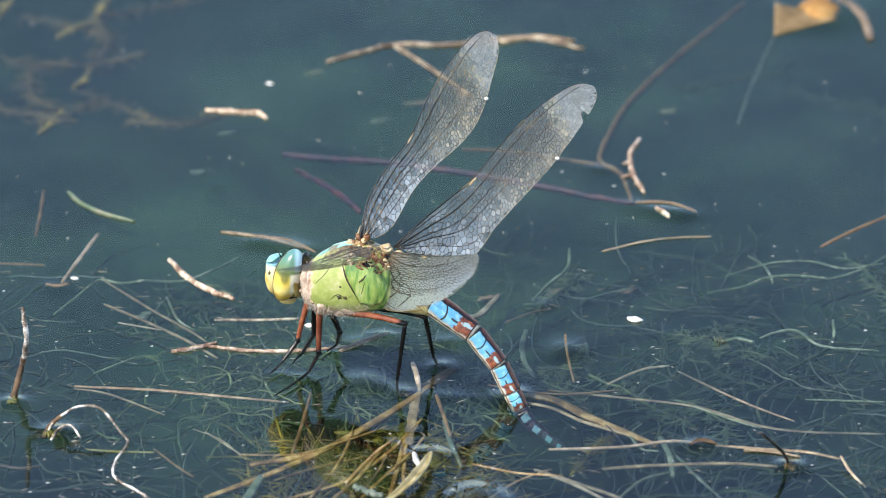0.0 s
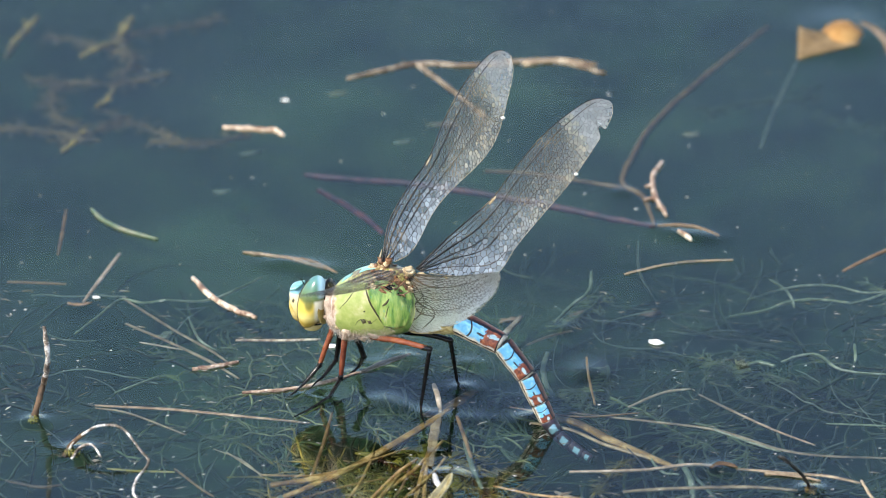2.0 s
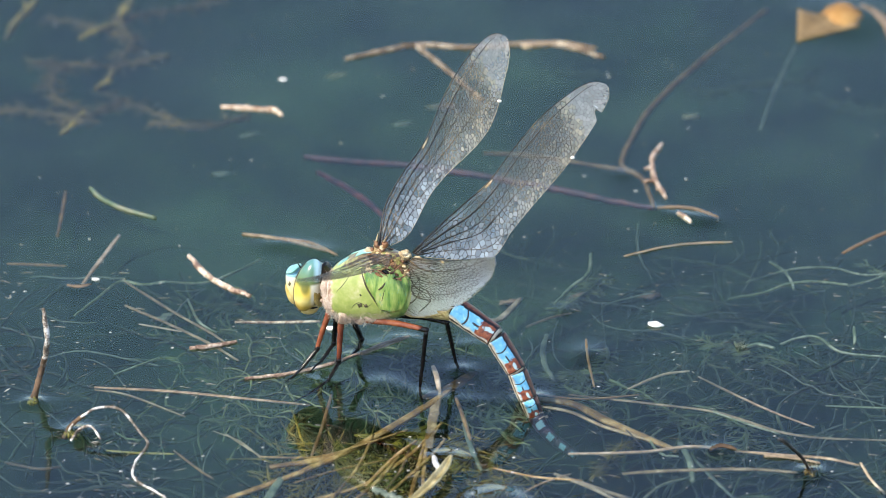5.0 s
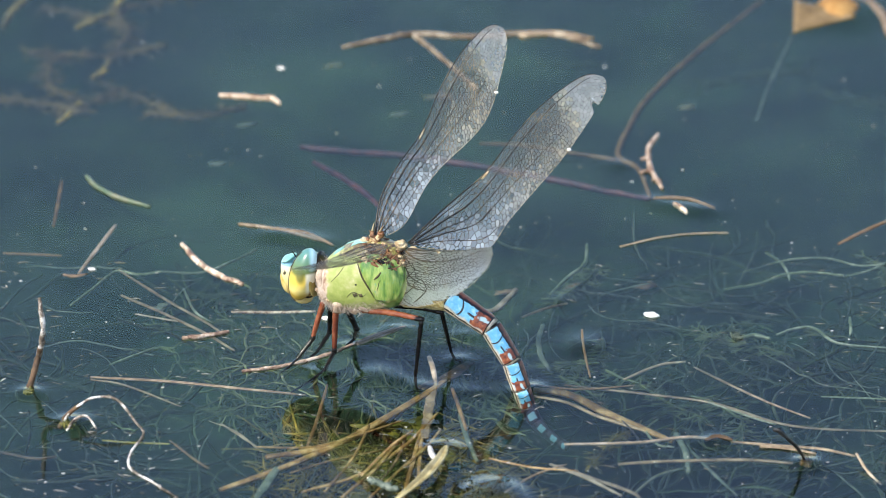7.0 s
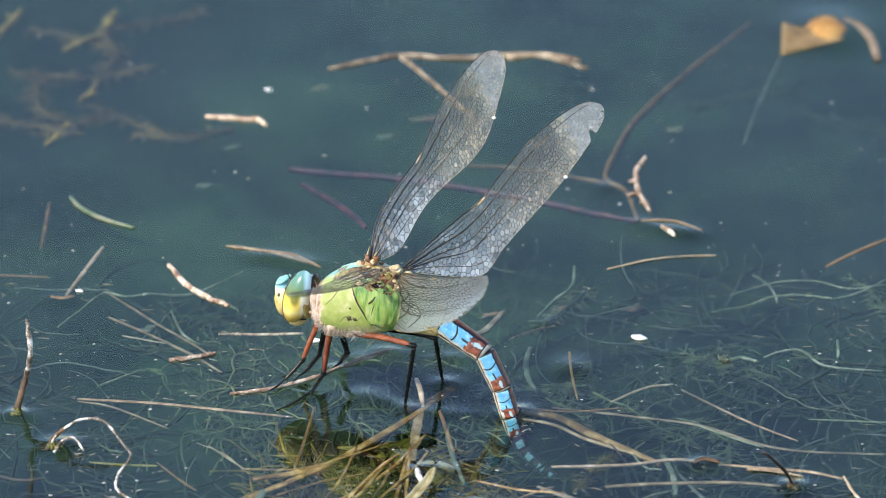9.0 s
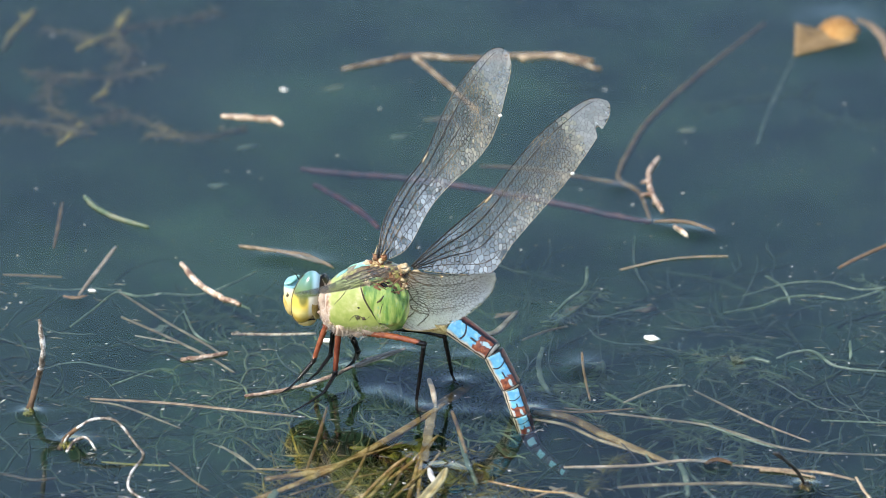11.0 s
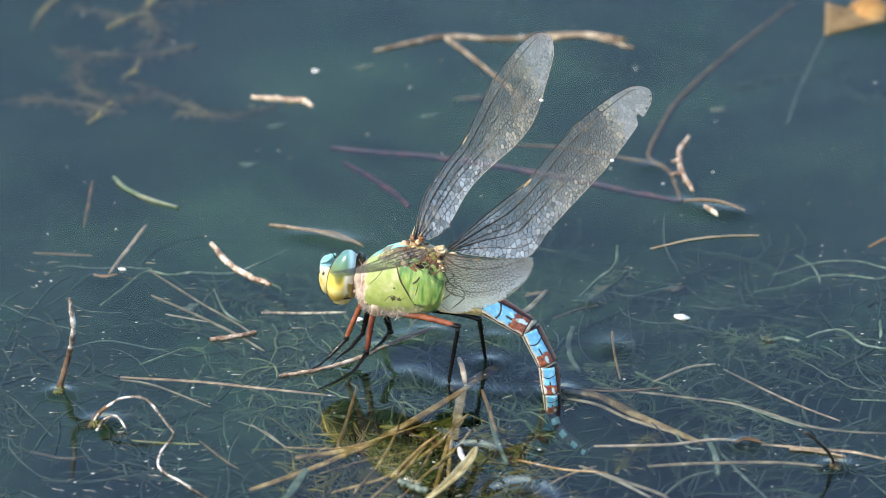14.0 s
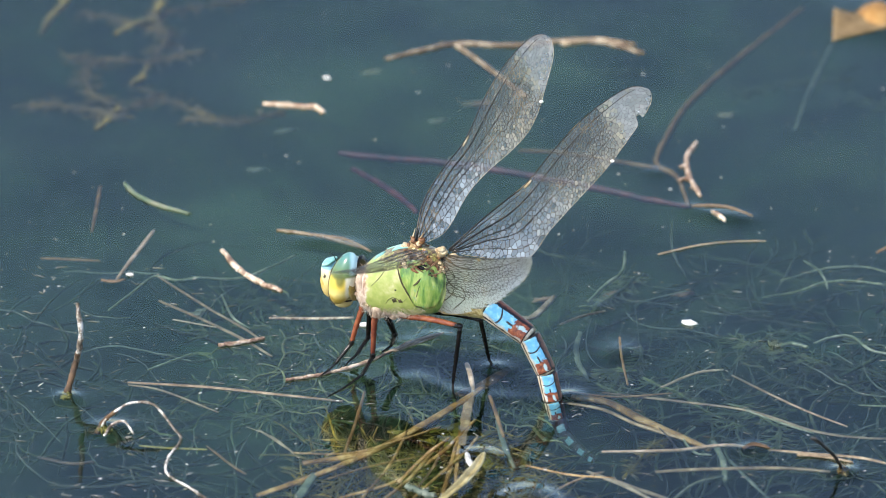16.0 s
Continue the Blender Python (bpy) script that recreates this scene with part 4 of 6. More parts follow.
def tail_end_paint(m):
    x, y, z = m.xyz("Generated")
    n = m.math("MULTIPLY", m.math("SUBTRACT", m.noise(900.0, 3.0), 0.5), 0.3)
    spot = m.math("MULTIPLY", m.math("MULTIPLY", m.step(m.math("ADD", x, n), 0.3, 0.38), m.step(m.math("ADD", x, n), 0.8, 0.72)), m.step(m.math("ADD", z, n), 0.25, 0.33))
    spot = m.math("MULTIPLY", spot, m.step(m.math("ADD", z, n), 0.86, 0.78))
    dark = m.ramp(m.noise(1200.0, 3.0), [(0.35, (0.014, 0.014, 0.02)), (0.65, (0.05, 0.03, 0.045))])
    return m.mix(spot, dark, (0.2, 0.36, 0.44))


M_TAILEND = two_tone("dark_tail_end", tail_end_paint, 0.4)
M_EYE = two_tone("compound_eye", eye_paint, 0.32, 9000.0, 0.05, 0.15)
M_RIM = plant("yellow_rim", (0.3, 0.2, 0.03), (0.5, 0.38, 0.1), (0.62, 0.52, 0.24), rough=0.35, scale=1500)
M_FACE = two_tone("face", face_paint, 0.4)
M_THORAX = two_tone("green_thorax", thorax_paint, 0.36, 1100.0, 0.5, 0.55)
def plate_paint(m):
    big = m.ramp(m.noise(420.0, 4.0, 0.6, (2.2, 2.2, 0.45)), [(0.34, (0.05, 0.13, 0.03)), (0.46, (0.14, 0.25, 0.05)), (0.58, (0.26, 0.35, 0.085)), (0.7, (0.42, 0.43, 0.17))])
    return m.mix(m.math("MULTIPLY", m.step(m.noise(900.0, 2.0), 0.62, 0.7), 0.5), big, (0.09, 0.3, 0.2))


M_PLATE = two_tone("green_plate", plate_paint, 0.28, 1500.0, 0.5, 0.4)
M_ABDOMEN = two_tone("blue_abdomen", abdomen_paint, 0.45, 3000.0, 0.2, 0.08)
M_CHITIN = plant("black_chitin", (0.003, 0.003, 0.003), (0.006, 0.005, 0.005), (0.018, 0.014, 0.012), rough=0.14, scale=2000, bump=0.1)
M_CHITIN.node_tree.nodes["Principled BSDF"].inputs["Specular IOR Level"].default_value = 0.35
M_FEMUR = plant("red_leg", (0.07, 0.015, 0.008), (0.15, 0.038, 0.018), (0.3, 0.11, 0.05), rough=0.2, scale=1100, bump=0.15, sharp=0.16)
M_SUTURE = plant("brown_suture", (0.015, 0.02, 0.008), (0.06, 0.05, 0.02), (0.12, 0.09, 0.04), rough=0.5, scale=2000)
M_CREAM = plant("cream_joint", (0.22, 0.13, 0.05), (0.52, 0.4, 0.22), (0.74, 0.64, 0.45), rough=0.5, scale=2000)
M_BREAST = plant("pink_cream_plate", (0.22, 0.13, 0.09), (0.5, 0.38, 0.28), (0.74, 0.64, 0.53), rough=0.6, scale=1400)
M_MUSCLE = plant("russet_joint", (0.03, 0.015, 0.008), (0.17, 0.07, 0.025), (0.38, 0.22, 0.1), rough=0.45, scale=2500)
M_HAIR = plant("pale_hair", (0.4, 0.32, 0.24), (0.6, 0.5, 0.4), (0.8, 0.72, 0.62), rough=0.8, scale=3000)
M_CYAN = plant("cyan_patch", (0.13, 0.36, 0.36), (0.25, 0.52, 0.5), (0.42, 0.66, 0.58), rough=0.35, scale=1200)
M_VEIN = plant("wing_vein", (0.006, 0.005, 0.004), (0.016, 0.012, 0.009), (0.16, 0.12, 0.07), rough=0.3, scale=900, sharp=0.13)
M_SPOT = plant("wing_spot", (0.03, 0.025, 0.02), (0.08, 0.06, 0.045), (0.16, 0.13, 0.1), rough=0.4, scale=2000)
M_WAIST = plant("waist", (0.07, 0.04, 0.015), (0.4, 0.32, 0.12), (0.62, 0.56, 0.34), rough=0.4, scale=700, sharp=0.1)
M_VEINPALE = plant("pale_vein", (0.2, 0.14, 0.08), (0.4, 0.32, 0.2), (0.65, 0.58, 0.45), rough=0.4, scale=2000)


def membrane_material(name, milk, gloss=0.9, warm=0.0, tint=(0.6, 0.55, 0.46)):
    """Wing skin: nearly clear, faintly milky, with a soft sheen."""
    m = Nodes(name)
    geo = m.add("ShaderNodeNewGeometry")
    each = geo.outputs["Random Per Island"]
    x, y, z = m.xyz()
    reach = m.math("SQRT", m.math("ADD", m.math("ADD", m.math("MULTIPLY", x, x), m.math("MULTIPLY", y, y)), m.math("MULTIPLY", z, z)))
    outer = m.step(reach, 0.012, 0.032)
    base = m.ramp(each, [(0.0, (0.68, 0.8, 0.9)), (0.8, (0.73, 0.84, 0.92)), (1.0, (0.8, 0.88, 0.94))])
    far = m.ramp(each, [(0.0, (0.66, 0.63, 0.48)), (0.5, (0.8, 0.74, 0.54)), (1.0, (0.95, 0.83, 0.54))])
    m.color(m.mix(warm, m.mix(outer, base, far), tint))
    thick = m.math("SUBTRACT", 1.5, m.math("MULTIPLY", outer, 0.5))
    m.rough(0.35)
    m.bsdf.inputs["Specular IOR Level"].default_value = 0.5
    m.bump(m.noise(1100.0, 2.0), 0.2, 0.0003)
    clear = m.add("ShaderNodeBsdfTransparent", Color=(0.95, 0.94, 0.9, 1))
    glow = m.add("ShaderNodeBsdfTranslucent", Color=(0.6, 0.62, 0.6, 1))
    skin = m.add("ShaderNodeMixShader")
    skin.inputs[0].default_value = 0.35
    m.link(m.bsdf.outputs[0], skin.inputs[1])
    m.link(glow.outputs[0], skin.inputs[2])
    mx = m.add("ShaderNodeMixShader")
    m.link(m.math("MULTIPLY", m.math("MULTIPLY", thick, m.ramp(each, [(0.0, (0.16, 0.16, 0.16)), (0.6, (0.18, 0.18, 0.18)), (1.0, (0.22, 0.22, 0.22))])), m.ramp(m.noise(120.0, 2.0), [(0.3, (0.6 * milk,) * 3), (0.7, (1.2 * milk,) * 3)])), mx.inputs[0])
    m.link(clear.outputs[0], mx.inputs[1])
    m.link(skin.outputs[0], mx.inputs[2])
    shine = m.add("ShaderNodeBsdfGlossy", Color=(gloss, gloss * 1.02, gloss * 1.05, 1), Roughness=0.42)
    fr = m.add("ShaderNodeFresnel", IOR=1.6)
    top = m.add("ShaderNodeMixShader")
    m.link(fr.outputs[0], top.inputs[0])
    m.link(mx.outputs[0], top.inputs[1])
    m.link(shine.outputs[0], top.inputs[2])
    m.link(top.outputs[0], m.out.inputs["Surface"])
    return m.mat


FAR_SKINS = [membrane_material("clear_wing_membrane", 0.5, 0.65), membrane_material("wing_membrane", 1.1, 0.7), membrane_material("milky_wing_membrane", 1.8, 0.8), membrane_material("smoky_wing_membrane", 1.9, 0.9, 0.8, (0.66, 0.67, 0.67))]
NEAR_SKINS = [membrane_material("near_wing_clear", 0.28, 0.68, 0.35), membrane_material("near_wing_membrane", 0.4, 0.68, 0.35), membrane_material("near_wing_milky", 0.53, 0.68, 0.35), membrane_material("near_wing_smoky", 0.75, 0.68, 0.35)]

fly = new("dragonfly")
fly.location = Vector(HOME) * MM
fly.empty_display_size = 0.01
tagged(fly, "green and blue dragonfly laying eggs on floating weed", "dragonfly")


def limb(name, mesh, material, parent, at=(0, 0, 0), label=""):
    """A part whose own origin lies at the point given in its parent's space."""
    at = np.array(at, float)
    mesh.v = [tuple(np.array(q) - at) for q in mesh.v]
    ob = part(name, mesh, material, parent, label)
    ob.location = Vector(at) * MM
    return ob


# thorax: rings from neck to waist (centre, half height, half width)
T_RINGS = [((-5.91, 2.84, 16.14), 1.6, 1.6), ((-5.29, 2.55, 16.28), 3.2, 3.2), ((-4.06, 1.96, 16.22), 4.9, 4.3), ((-1.79, 0.88, 16.84), 6.2, 5.0), ((1.09, -0.49, 17.82), 6.8, 5.2), ((4.38, -2.06, 18.67), 6.8, 5.0), ((7.25, -3.43, 18.87), 6.0, 4.3), ((9.09, -4.31, 18.15), 4.3, 3.4), ((10.52, -5, 17.35), 2.9, 2.5)]


def thorax_at(s, ang, lift=0.0):
    """A point of the thorax: s from neck 0 to waist 1, ang in degrees from the top towards the near side."""
    k = s * (len(T_RINGS) - 1)
    i = min(int(k), len(T_RINGS) - 2)
    f = k - i
    c = np.array(T_RINGS[i][0]) * (1 - f) + np.array(T_RINGS[i + 1][0]) * f
    h = T_RINGS[i][1] * (1 - f) + T_RINGS[i + 1][1] * f + lift
    w = T_RINGS[i][2] * (1 - f) + T_RINGS[i + 1][2] * f + lift
    a = radians(ang)
    ca, sa = math.cos(a), math.sin(a)
    ca, sa = math.copysign(abs(ca) ** 0.85, ca), math.copysign(abs(sa) ** 0.85, sa)
    return c + UP * h * ca + NEAR * w * sa


m = Mesh()
m.ring_tube([[thorax_at(s, a) for a in np.linspace(0, 360, 36, endpoint=False)] for s in np.linspace(0, 1, 30)])
thorax = part("thorax", m, M_THORAX, fly, "glossy green thorax with dark seams")
SEAMS = [([(0.47, 48), (0.44, 62), (0.4, 74), (0.34, 84)], 0.06), ([(0.53, 48), (0.56, 68), (0.59, 84), (0.63, 96), (0.67, 114)], 0.17), ([(0.47, 110), (0.49, 104), (0.52, 100), (0.55, 102), (0.58, 108), (0.62, 102)], 0.055),
         ([(0.73, 66), (0.7, 78), (0.67, 84)], 0.2), ([(0.75, 70), (0.71, 86), (0.69, 98)], 0.08), ([(0.8, 66), (0.76, 86), (0.72, 106)], 0.07), ([(0.84, 68), (0.8, 90), (0.75, 110)], 0.08), ([(0.61, 54), (0.66, 60), (0.72, 64)], 0.1),
         ([(0.67, 114), (0.73, 118), (0.82, 110)], 0.07), ([(0.2, -20), (0.3, -55), (0.4, -100)], 0.07), ([(0.55, -35), (0.52, -70), (0.65, -120)], 0.07)]
for seam, wide in SEAMS:
    m = Mesh()
    lift = 0.24 if seam[0][0] > 0.53 and seam[0][1] > 0 else 0.0
    m.tube([thorax_at(s, a, lift) for s, a in smooth_points(seam, 7)], [wide * 0.5, wide, wide, wide * 0.5], 6)
    part("seam", m, M_SUTURE, thorax)
# the rear side plate stands a little proud behind its seam
front, behind = smooth_points([(0.54, 46), (0.57, 68), (0.6, 84), (0.64, 96), (0.68, 120)], 5), smooth_points([(0.75, 38), (0.87, 28), (0.95, 52), (0.93, 86), (0.85, 122)], 5)
m = Mesh()
m.sheet([[thorax_at(*(np.array(p) * (1 - k) + np.array(q) * k), 0.12 + 0.2 * math.sin(math.pi * k) - 0.1 * math.sin(3 * math.pi * k)) for k in np.linspace(0, 1, 12)] for p, q in zip(front, behind)], 0.15)
part("rear_plate", m, M_PLATE, thorax, "glossy deep green rear side plate")
for k, (s, a, r) in enumerate(((0.34, 12, 0.8), (0.5, 4, 1.0), (0.42, -14, 0.9))):
    m = Mesh()
    grid = [[thorax_at(s + 0.055 * r * u, a + 8 * v * (1 - 0.3 * u), 0.05) for v in np.linspace(-1, 1, 7)] for u in np.linspace(-1, 1, 7)]
    m.sheet(grid, 0.12)
    part("shoulder_patch", m, M_CYAN, thorax, "pale turquoise shoulder patch")
rng = random.Random(17)
for k in range(44):
    fore = k % 2
    s, a = (rng.gauss(0.62, 0.035), rng.uniform(-16, 30)) if fore else (rng.gauss(0.85, 0.035), rng.uniform(-14, 34))
    r = rng.uniform(0.25, 0.55)
    m = Mesh()
    m.blob(thorax_at(s, a, rng.uniform(-0.15, 0.1)), (REAR * r * rng.uniform(0.9, 1.6) + UP * r * rng.uniform(-0.5, 0.5), NEAR * r * 0.7, UP * r * 0.6), 10, 7, 1.0, 0.7, k * 3.1)
    part("wing_hinge", m, M_CREAM if rng.random() < 0.65 else M_MUSCLE, thorax)
for k in range(34):
    s, a, r = rng.uniform(0.56, 0.84), rng.uniform(30, 62), rng.uniform(0.25, 0.7)
    m = Mesh()
    m.blob(thorax_at(s, a, 0.22), (REAR * r * rng.uniform(0.6, 1.4), NEAR * r * 0.5, UP * r * rng.uniform(0.5, 1.2) + REAR * r * rng.uniform(-0.6, 0.6)), 10, 7, 1.0, 0.8, k * 2.3)
    part("flight_muscle", m, M_MUSCLE if rng.random() < 0.6 else M_CREAM if rng.random() < 0.5 else M_CHITIN, thorax)
for s, a, r, mt in ((0.69, 57, 0.7, M_CHITIN), (0.72, 50, 0.5, M_MUSCLE), (0.655, 60, 0.4, M_MUSCLE)):
    m = Mesh()
    m.blob(thorax_at(s, a, 0.24), (REAR * r * 1.3 + UP * r * 0.5, NEAR * 0.14, UP * r * 1.1 - REAR * r * 0.3), 12, 8, 1.0, 0.8, a)
    part("wing_socket", m, mt, thorax, "dark hollow under the wing root")
for k in range(26):
    u = rng.random()
    if k % 2:
        c = np.array((1.33, -1.19, 24.81)) * (1 - u) + np.array((4.61, -2.56, 26.57)) * u
    else:
        c = np.array((7.26, -4.23, 25.55)) * (1 - u) + np.array((10.73, -5.9, 24.98)) * u
    c = c + np.array((0, 0, rng.uniform(-0.9, 0.7)))
    r = rng.uniform(0.35, 0.75)
    m = Mesh()
    m.blob(c, (REAR * r * rng.uniform(0.8, 1.4) + UP * r * rng.uniform(-0.6, 0.6), NEAR * r * 0.7, UP * r * rng.uniform(0.5, 0.9)), 10, 7, 0.8, 0.8, k * 1.7)
    part("wing_hinge", m, M_CREAM if rng.random() < 0.9 else M_MUSCLE, thorax)
for q in (((3.7, -6.72, 23.34), (5.03, -6.95, 24.35), (6.66, -6.14, 25.09)), ((2.17, -5.98, 23.44), (3.4, -6.77, 23.36), (5.03, -7.35, 22.51)), ((5.44, -7.55, 22.83), (6.46, -7.44, 23.9), (7.88, -6.73, 24.92)), ((5.85, -7.94, 22.34), (7.07, -7.93, 22.33), (8.29, -7.52, 22.81))):
    m = Mesh()
    m.tube(smooth_points(q, 5), [0.08, 0.15, 0.08], 7, 0.3, 1.0, rng)
    part("wing_tendon", m, M_MUSCLE, thorax, "russet tendon at the wing root")
for q, r in ((((-6.17, -0.41, 18.8), (-6.28, -0.76, 17.16), (-5.97, -1.11, 15.51), (-5.57, -1.3, 14.02), (-4.86, -1.25, 12.41)), (1.0, 1.25, 1.2, 1.35, 1.0)), (((-5.04, -1.75, 17.62), (-4.52, -2.39, 16.35), (-3.6, -3.04, 15.06), (-2.38, -3.42, 13.89)), (0.5, 0.8, 0.9, 0.8)), (((-2.99, -2.93, 14.56), (-3.2, -2.83, 12.93), (-3.53, -1.68, 11.03)), (1.0, 1.1, 0.8)), (((0.08, -4.2, 14.03), (1.1, -4.49, 13.04), (2.12, -4.38, 12.42)), (0.7, 0.8, 0.7))):
    m = Mesh()
    m.tube(smooth_points([np.array(p) - NEAR * 0.5 for p in q], 7), r, 14, 0.05, 0.9, rng)
    part("breast_plate", m, M_BREAST, thorax, "pinkish cream plate between the legs")
for s, a, r in ((0.06, 34, 0.7), (0.12, 134, 1.2), (0.2, 148, 1.4), (0.29, 152, 1.0), (0.36, 148, 1.3), (0.5, 152, 1.1), (0.6, 150, 0.8)):
    m = Mesh()
    m.blob(thorax_at(s, a, -0.3), (REAR * r * 0.8 + UP * 0.3, NEAR * r * 0.5, UP * r - REAR * 0.3), 16, 11, 1.0, 0.9, s * 31)
    part("breast_plate", m, M_BREAST, thorax, "pinkish cream plate between the legs")
for s, a, r in [(*[(0.53, 104)][0], 0.5), (*[(0.57, 106)][0], 0.4), (*[(0.54, 90)][0], 0.22)]:
    m = Mesh()
    m.blob(thorax_at(s, a, -0.05), (REAR * r * 1.3, NEAR * 0.14, UP * r * 0.8), 10, 6, 1.0, 0.9, s * 5)
    part("dark_spot", m, M_SUTURE, thorax)
m = Mesh()
m.tube([thorax_at(s, a, -0.05) for s, a in smooth_points([(0.17, 96), (0.22, 112), (0.3, 126)], 6)], [0.2, 0.35, 0.3], 7)
part("pale_bar", m, M_CREAM, thorax)
m = Mesh()
rng = random.Random(4)
for _ in range(900):
    s, a = rng.uniform(0.12, 0.72), rng.choice((1, 1, 1, -1)) * rng.uniform(118, 178)
    if rng.random() < 0.25:
        s, a = rng.uniform(0.03, 0.24), rng.uniform(20, 160)
    p = thorax_at(s, a)
    q = thorax_at(s + rng.uniform(-0.03, 0.05), a, rng.uniform(0.4, 1.25)) + np.array([rng.gauss(0, 0.25) for _ in range(3)])
    m.tube([p, (p + q) / 2 - UP * 0.1, q], [0.022, 0.018, 0.008], 3)
part("hair", m, M_HAIR, thorax, "fine pale hair under the thorax")

# head
head_at = np.array((-9.11, 4.36, 15.32))
m = Mesh()
m.blob(head_at + REAR * 2.3 + UP * 1.1, (REAR * 0.8, NEAR * 2.6, UP * 3.3), 20, 12)
head = limb("head", m, M_CHITIN, fly, head_at, "big-eyed head, yellow below and blue above")
for sgn, off, tall, low in ((1, 1.9, 5.05, -0.15), (-1, 1.2, 4.5, 0.9)):
    m = Mesh()
    c = head_at + NEAR * off * sgn - UP * low - REAR * 0.1
    m.blob(c, (REAR * 2.6 + UP * 0.2, NEAR * 2.7 * sgn, UP * tall + REAR * 0.8 - NEAR * 0.5 * sgn), 32, 22)
    e = Mesh()
    e.v, e.f = [tuple(np.array(q) - head_at) for q in m.v], m.f
    limb("eye", e, M_EYE, head, c - head_at, "large compound eye, blue above and yellow below")
    rim = Mesh()
    up = UP * tall + REAR * 0.8 - NEAR * 0.5 * sgn
    rim.tube([c - head_at + (REAR * 2.6 + UP * 0.2) * math.cos(a) * 0.97 + up * math.sin(a) * 0.97 + NEAR * 0.75 * sgn for a in np.linspace(radians(112), radians(262), 24)], [0.06, 0.13, 0.13, 0.2], 6)
    limb("eye_rim", rim, M_SUTURE, head, (0, 0, 0), "dark seam round the eye")
m = Mesh()
m.blob((-12.11, 5.78, 14.08), (REAR * 1.8, NEAR * 2.3, UP * 3.7 - REAR * 0.8), 24, 16, 0.9)
m.v = [tuple(np.array(q) - head_at) for q in m.v]
limb("face", m, M_FACE, head, np.array((-12.11, 5.78, 14.08)) - head_at, "cream-yellow face with a blue brow")
m = Mesh()
m.blob(head_at * 0 + REAR * 1.7 - UP * 0.3, (REAR * 0.7, NEAR * 3.7, UP * 4.2), 24, 14)
limb("head_rim", m, M_RIM, head, (0, 0, 0), "yellow rim behind the eyes")
m = Mesh()
m.blob((-12.71, 6.08, 17.23), (REAR * 1.05 + UP * 0.35, NEAR * 2.0, UP * 0.42), 20, 10, 0.7)
m.v = [tuple(np.array(q) - head_at) for q in m.v]
limb("brow", m, M_CYAN, head, (0, 0, 0), "pale blue brow ledge")
m = Mesh()
m.blob((-12.94, 5.78, 12.72), (REAR * 0.9, NEAR * 1.9, UP * 2.2 - REAR * 0.7), 18, 10, 0.85)
m.v = [tuple(np.array(q) - head_at) for q in m.v]
limb("lip", m, M_RIM, head, (0, 0, 0), "cream-yellow lip plate")
m = Mesh()
m.blob((-10.28, 4.9, 10.18), (REAR * 1.9 + UP * -0.5, NEAR * 2.4, UP * 1.0 + REAR * 0.3), 18, 10)
m.v = [tuple(np.array(q) - head_at) for q in m.v]
limb("jaw", m, M_FACE, head, np.array((-10.27, 4.9, 11.32)) - head_at)
m = Mesh()
m.tube([np.array(q) - head_at for q in smooth_points([(-11.99, 3.53, 12.42), (-11.27, 2.99, 11.65), (-9.83, 2.31, 11.07), (-8.49, 1.87, 11.39)], 5)], [0.12, 0.2, 0.14], 5)
limb("jaw_line", m, M_CHITIN, head, (0, 0, 0))
for feeler in (((-11.45, 4.49, 18.09), (-12.06, 4.38, 19.27), (-12.87, 4.18, 19.93)), ((-11.49, 6.49, 17.15), (-12.11, 7.18, 17.96), (-12.94, 8.18, 18.07))):
    m = Mesh()
    m.tube([np.array(q) - head_at for q in smooth_points(feeler, 4)], [0.12, 0.07, 0.03], 5)
    limb("antenna", m, M_CHITIN, head)
m = Mesh()
m.tube([head_at + REAR * 1.8, (-5.5, 2.65, 16.24)], [2.0, 1.7, 1.6, 2.2], 16, 0.05, 1.0, rng)
part("neck", m, M_HAIR, fly, "pale downy neck")
head.location += Vector((0.6, -0.2, 1.0)) * MM


# wings
def voronoi(pts, real, reach):
    """For the first `real` points: the corners of the cell round each, and which point lies across each side."""
    out = []
    for i in range(real):
        d = np.hypot(*(pts - pts[i]).T)
        near = [j for j in np.argsort(d)[1:22] if d[j] < reach * 2]
        poly = [(-reach, -reach, -1), (reach, -reach, -1), (reach, reach, -1), (-reach, reach, -1)]   # each corner, and what lies across the side after it
        for j in near:
            ox, oy = pts[j] - pts[i]
            half = (ox * ox + oy * oy) / 2
            cut = []
            for k, (ax, ay, tag) in enumerate(poly):
                bx, by, _ = poly[(k + 1) % len(poly)]
                fa, fb = ax * ox + ay * oy - half, bx * ox + by * oy - half
                if fa <= 0:
                    cut.append((ax, ay, tag))
                if (fa <= 0) != (fb <= 0):
                    f = fa / (fa - fb)
                    cut.append((ax + (bx - ax) * f, ay + (by - ay) * f, j if fa <= 0 else tag))
            poly = cut
        out.append([(pts[i][0] + a, pts[i][1] + b, tag) for a, b, tag in poly])
    return out


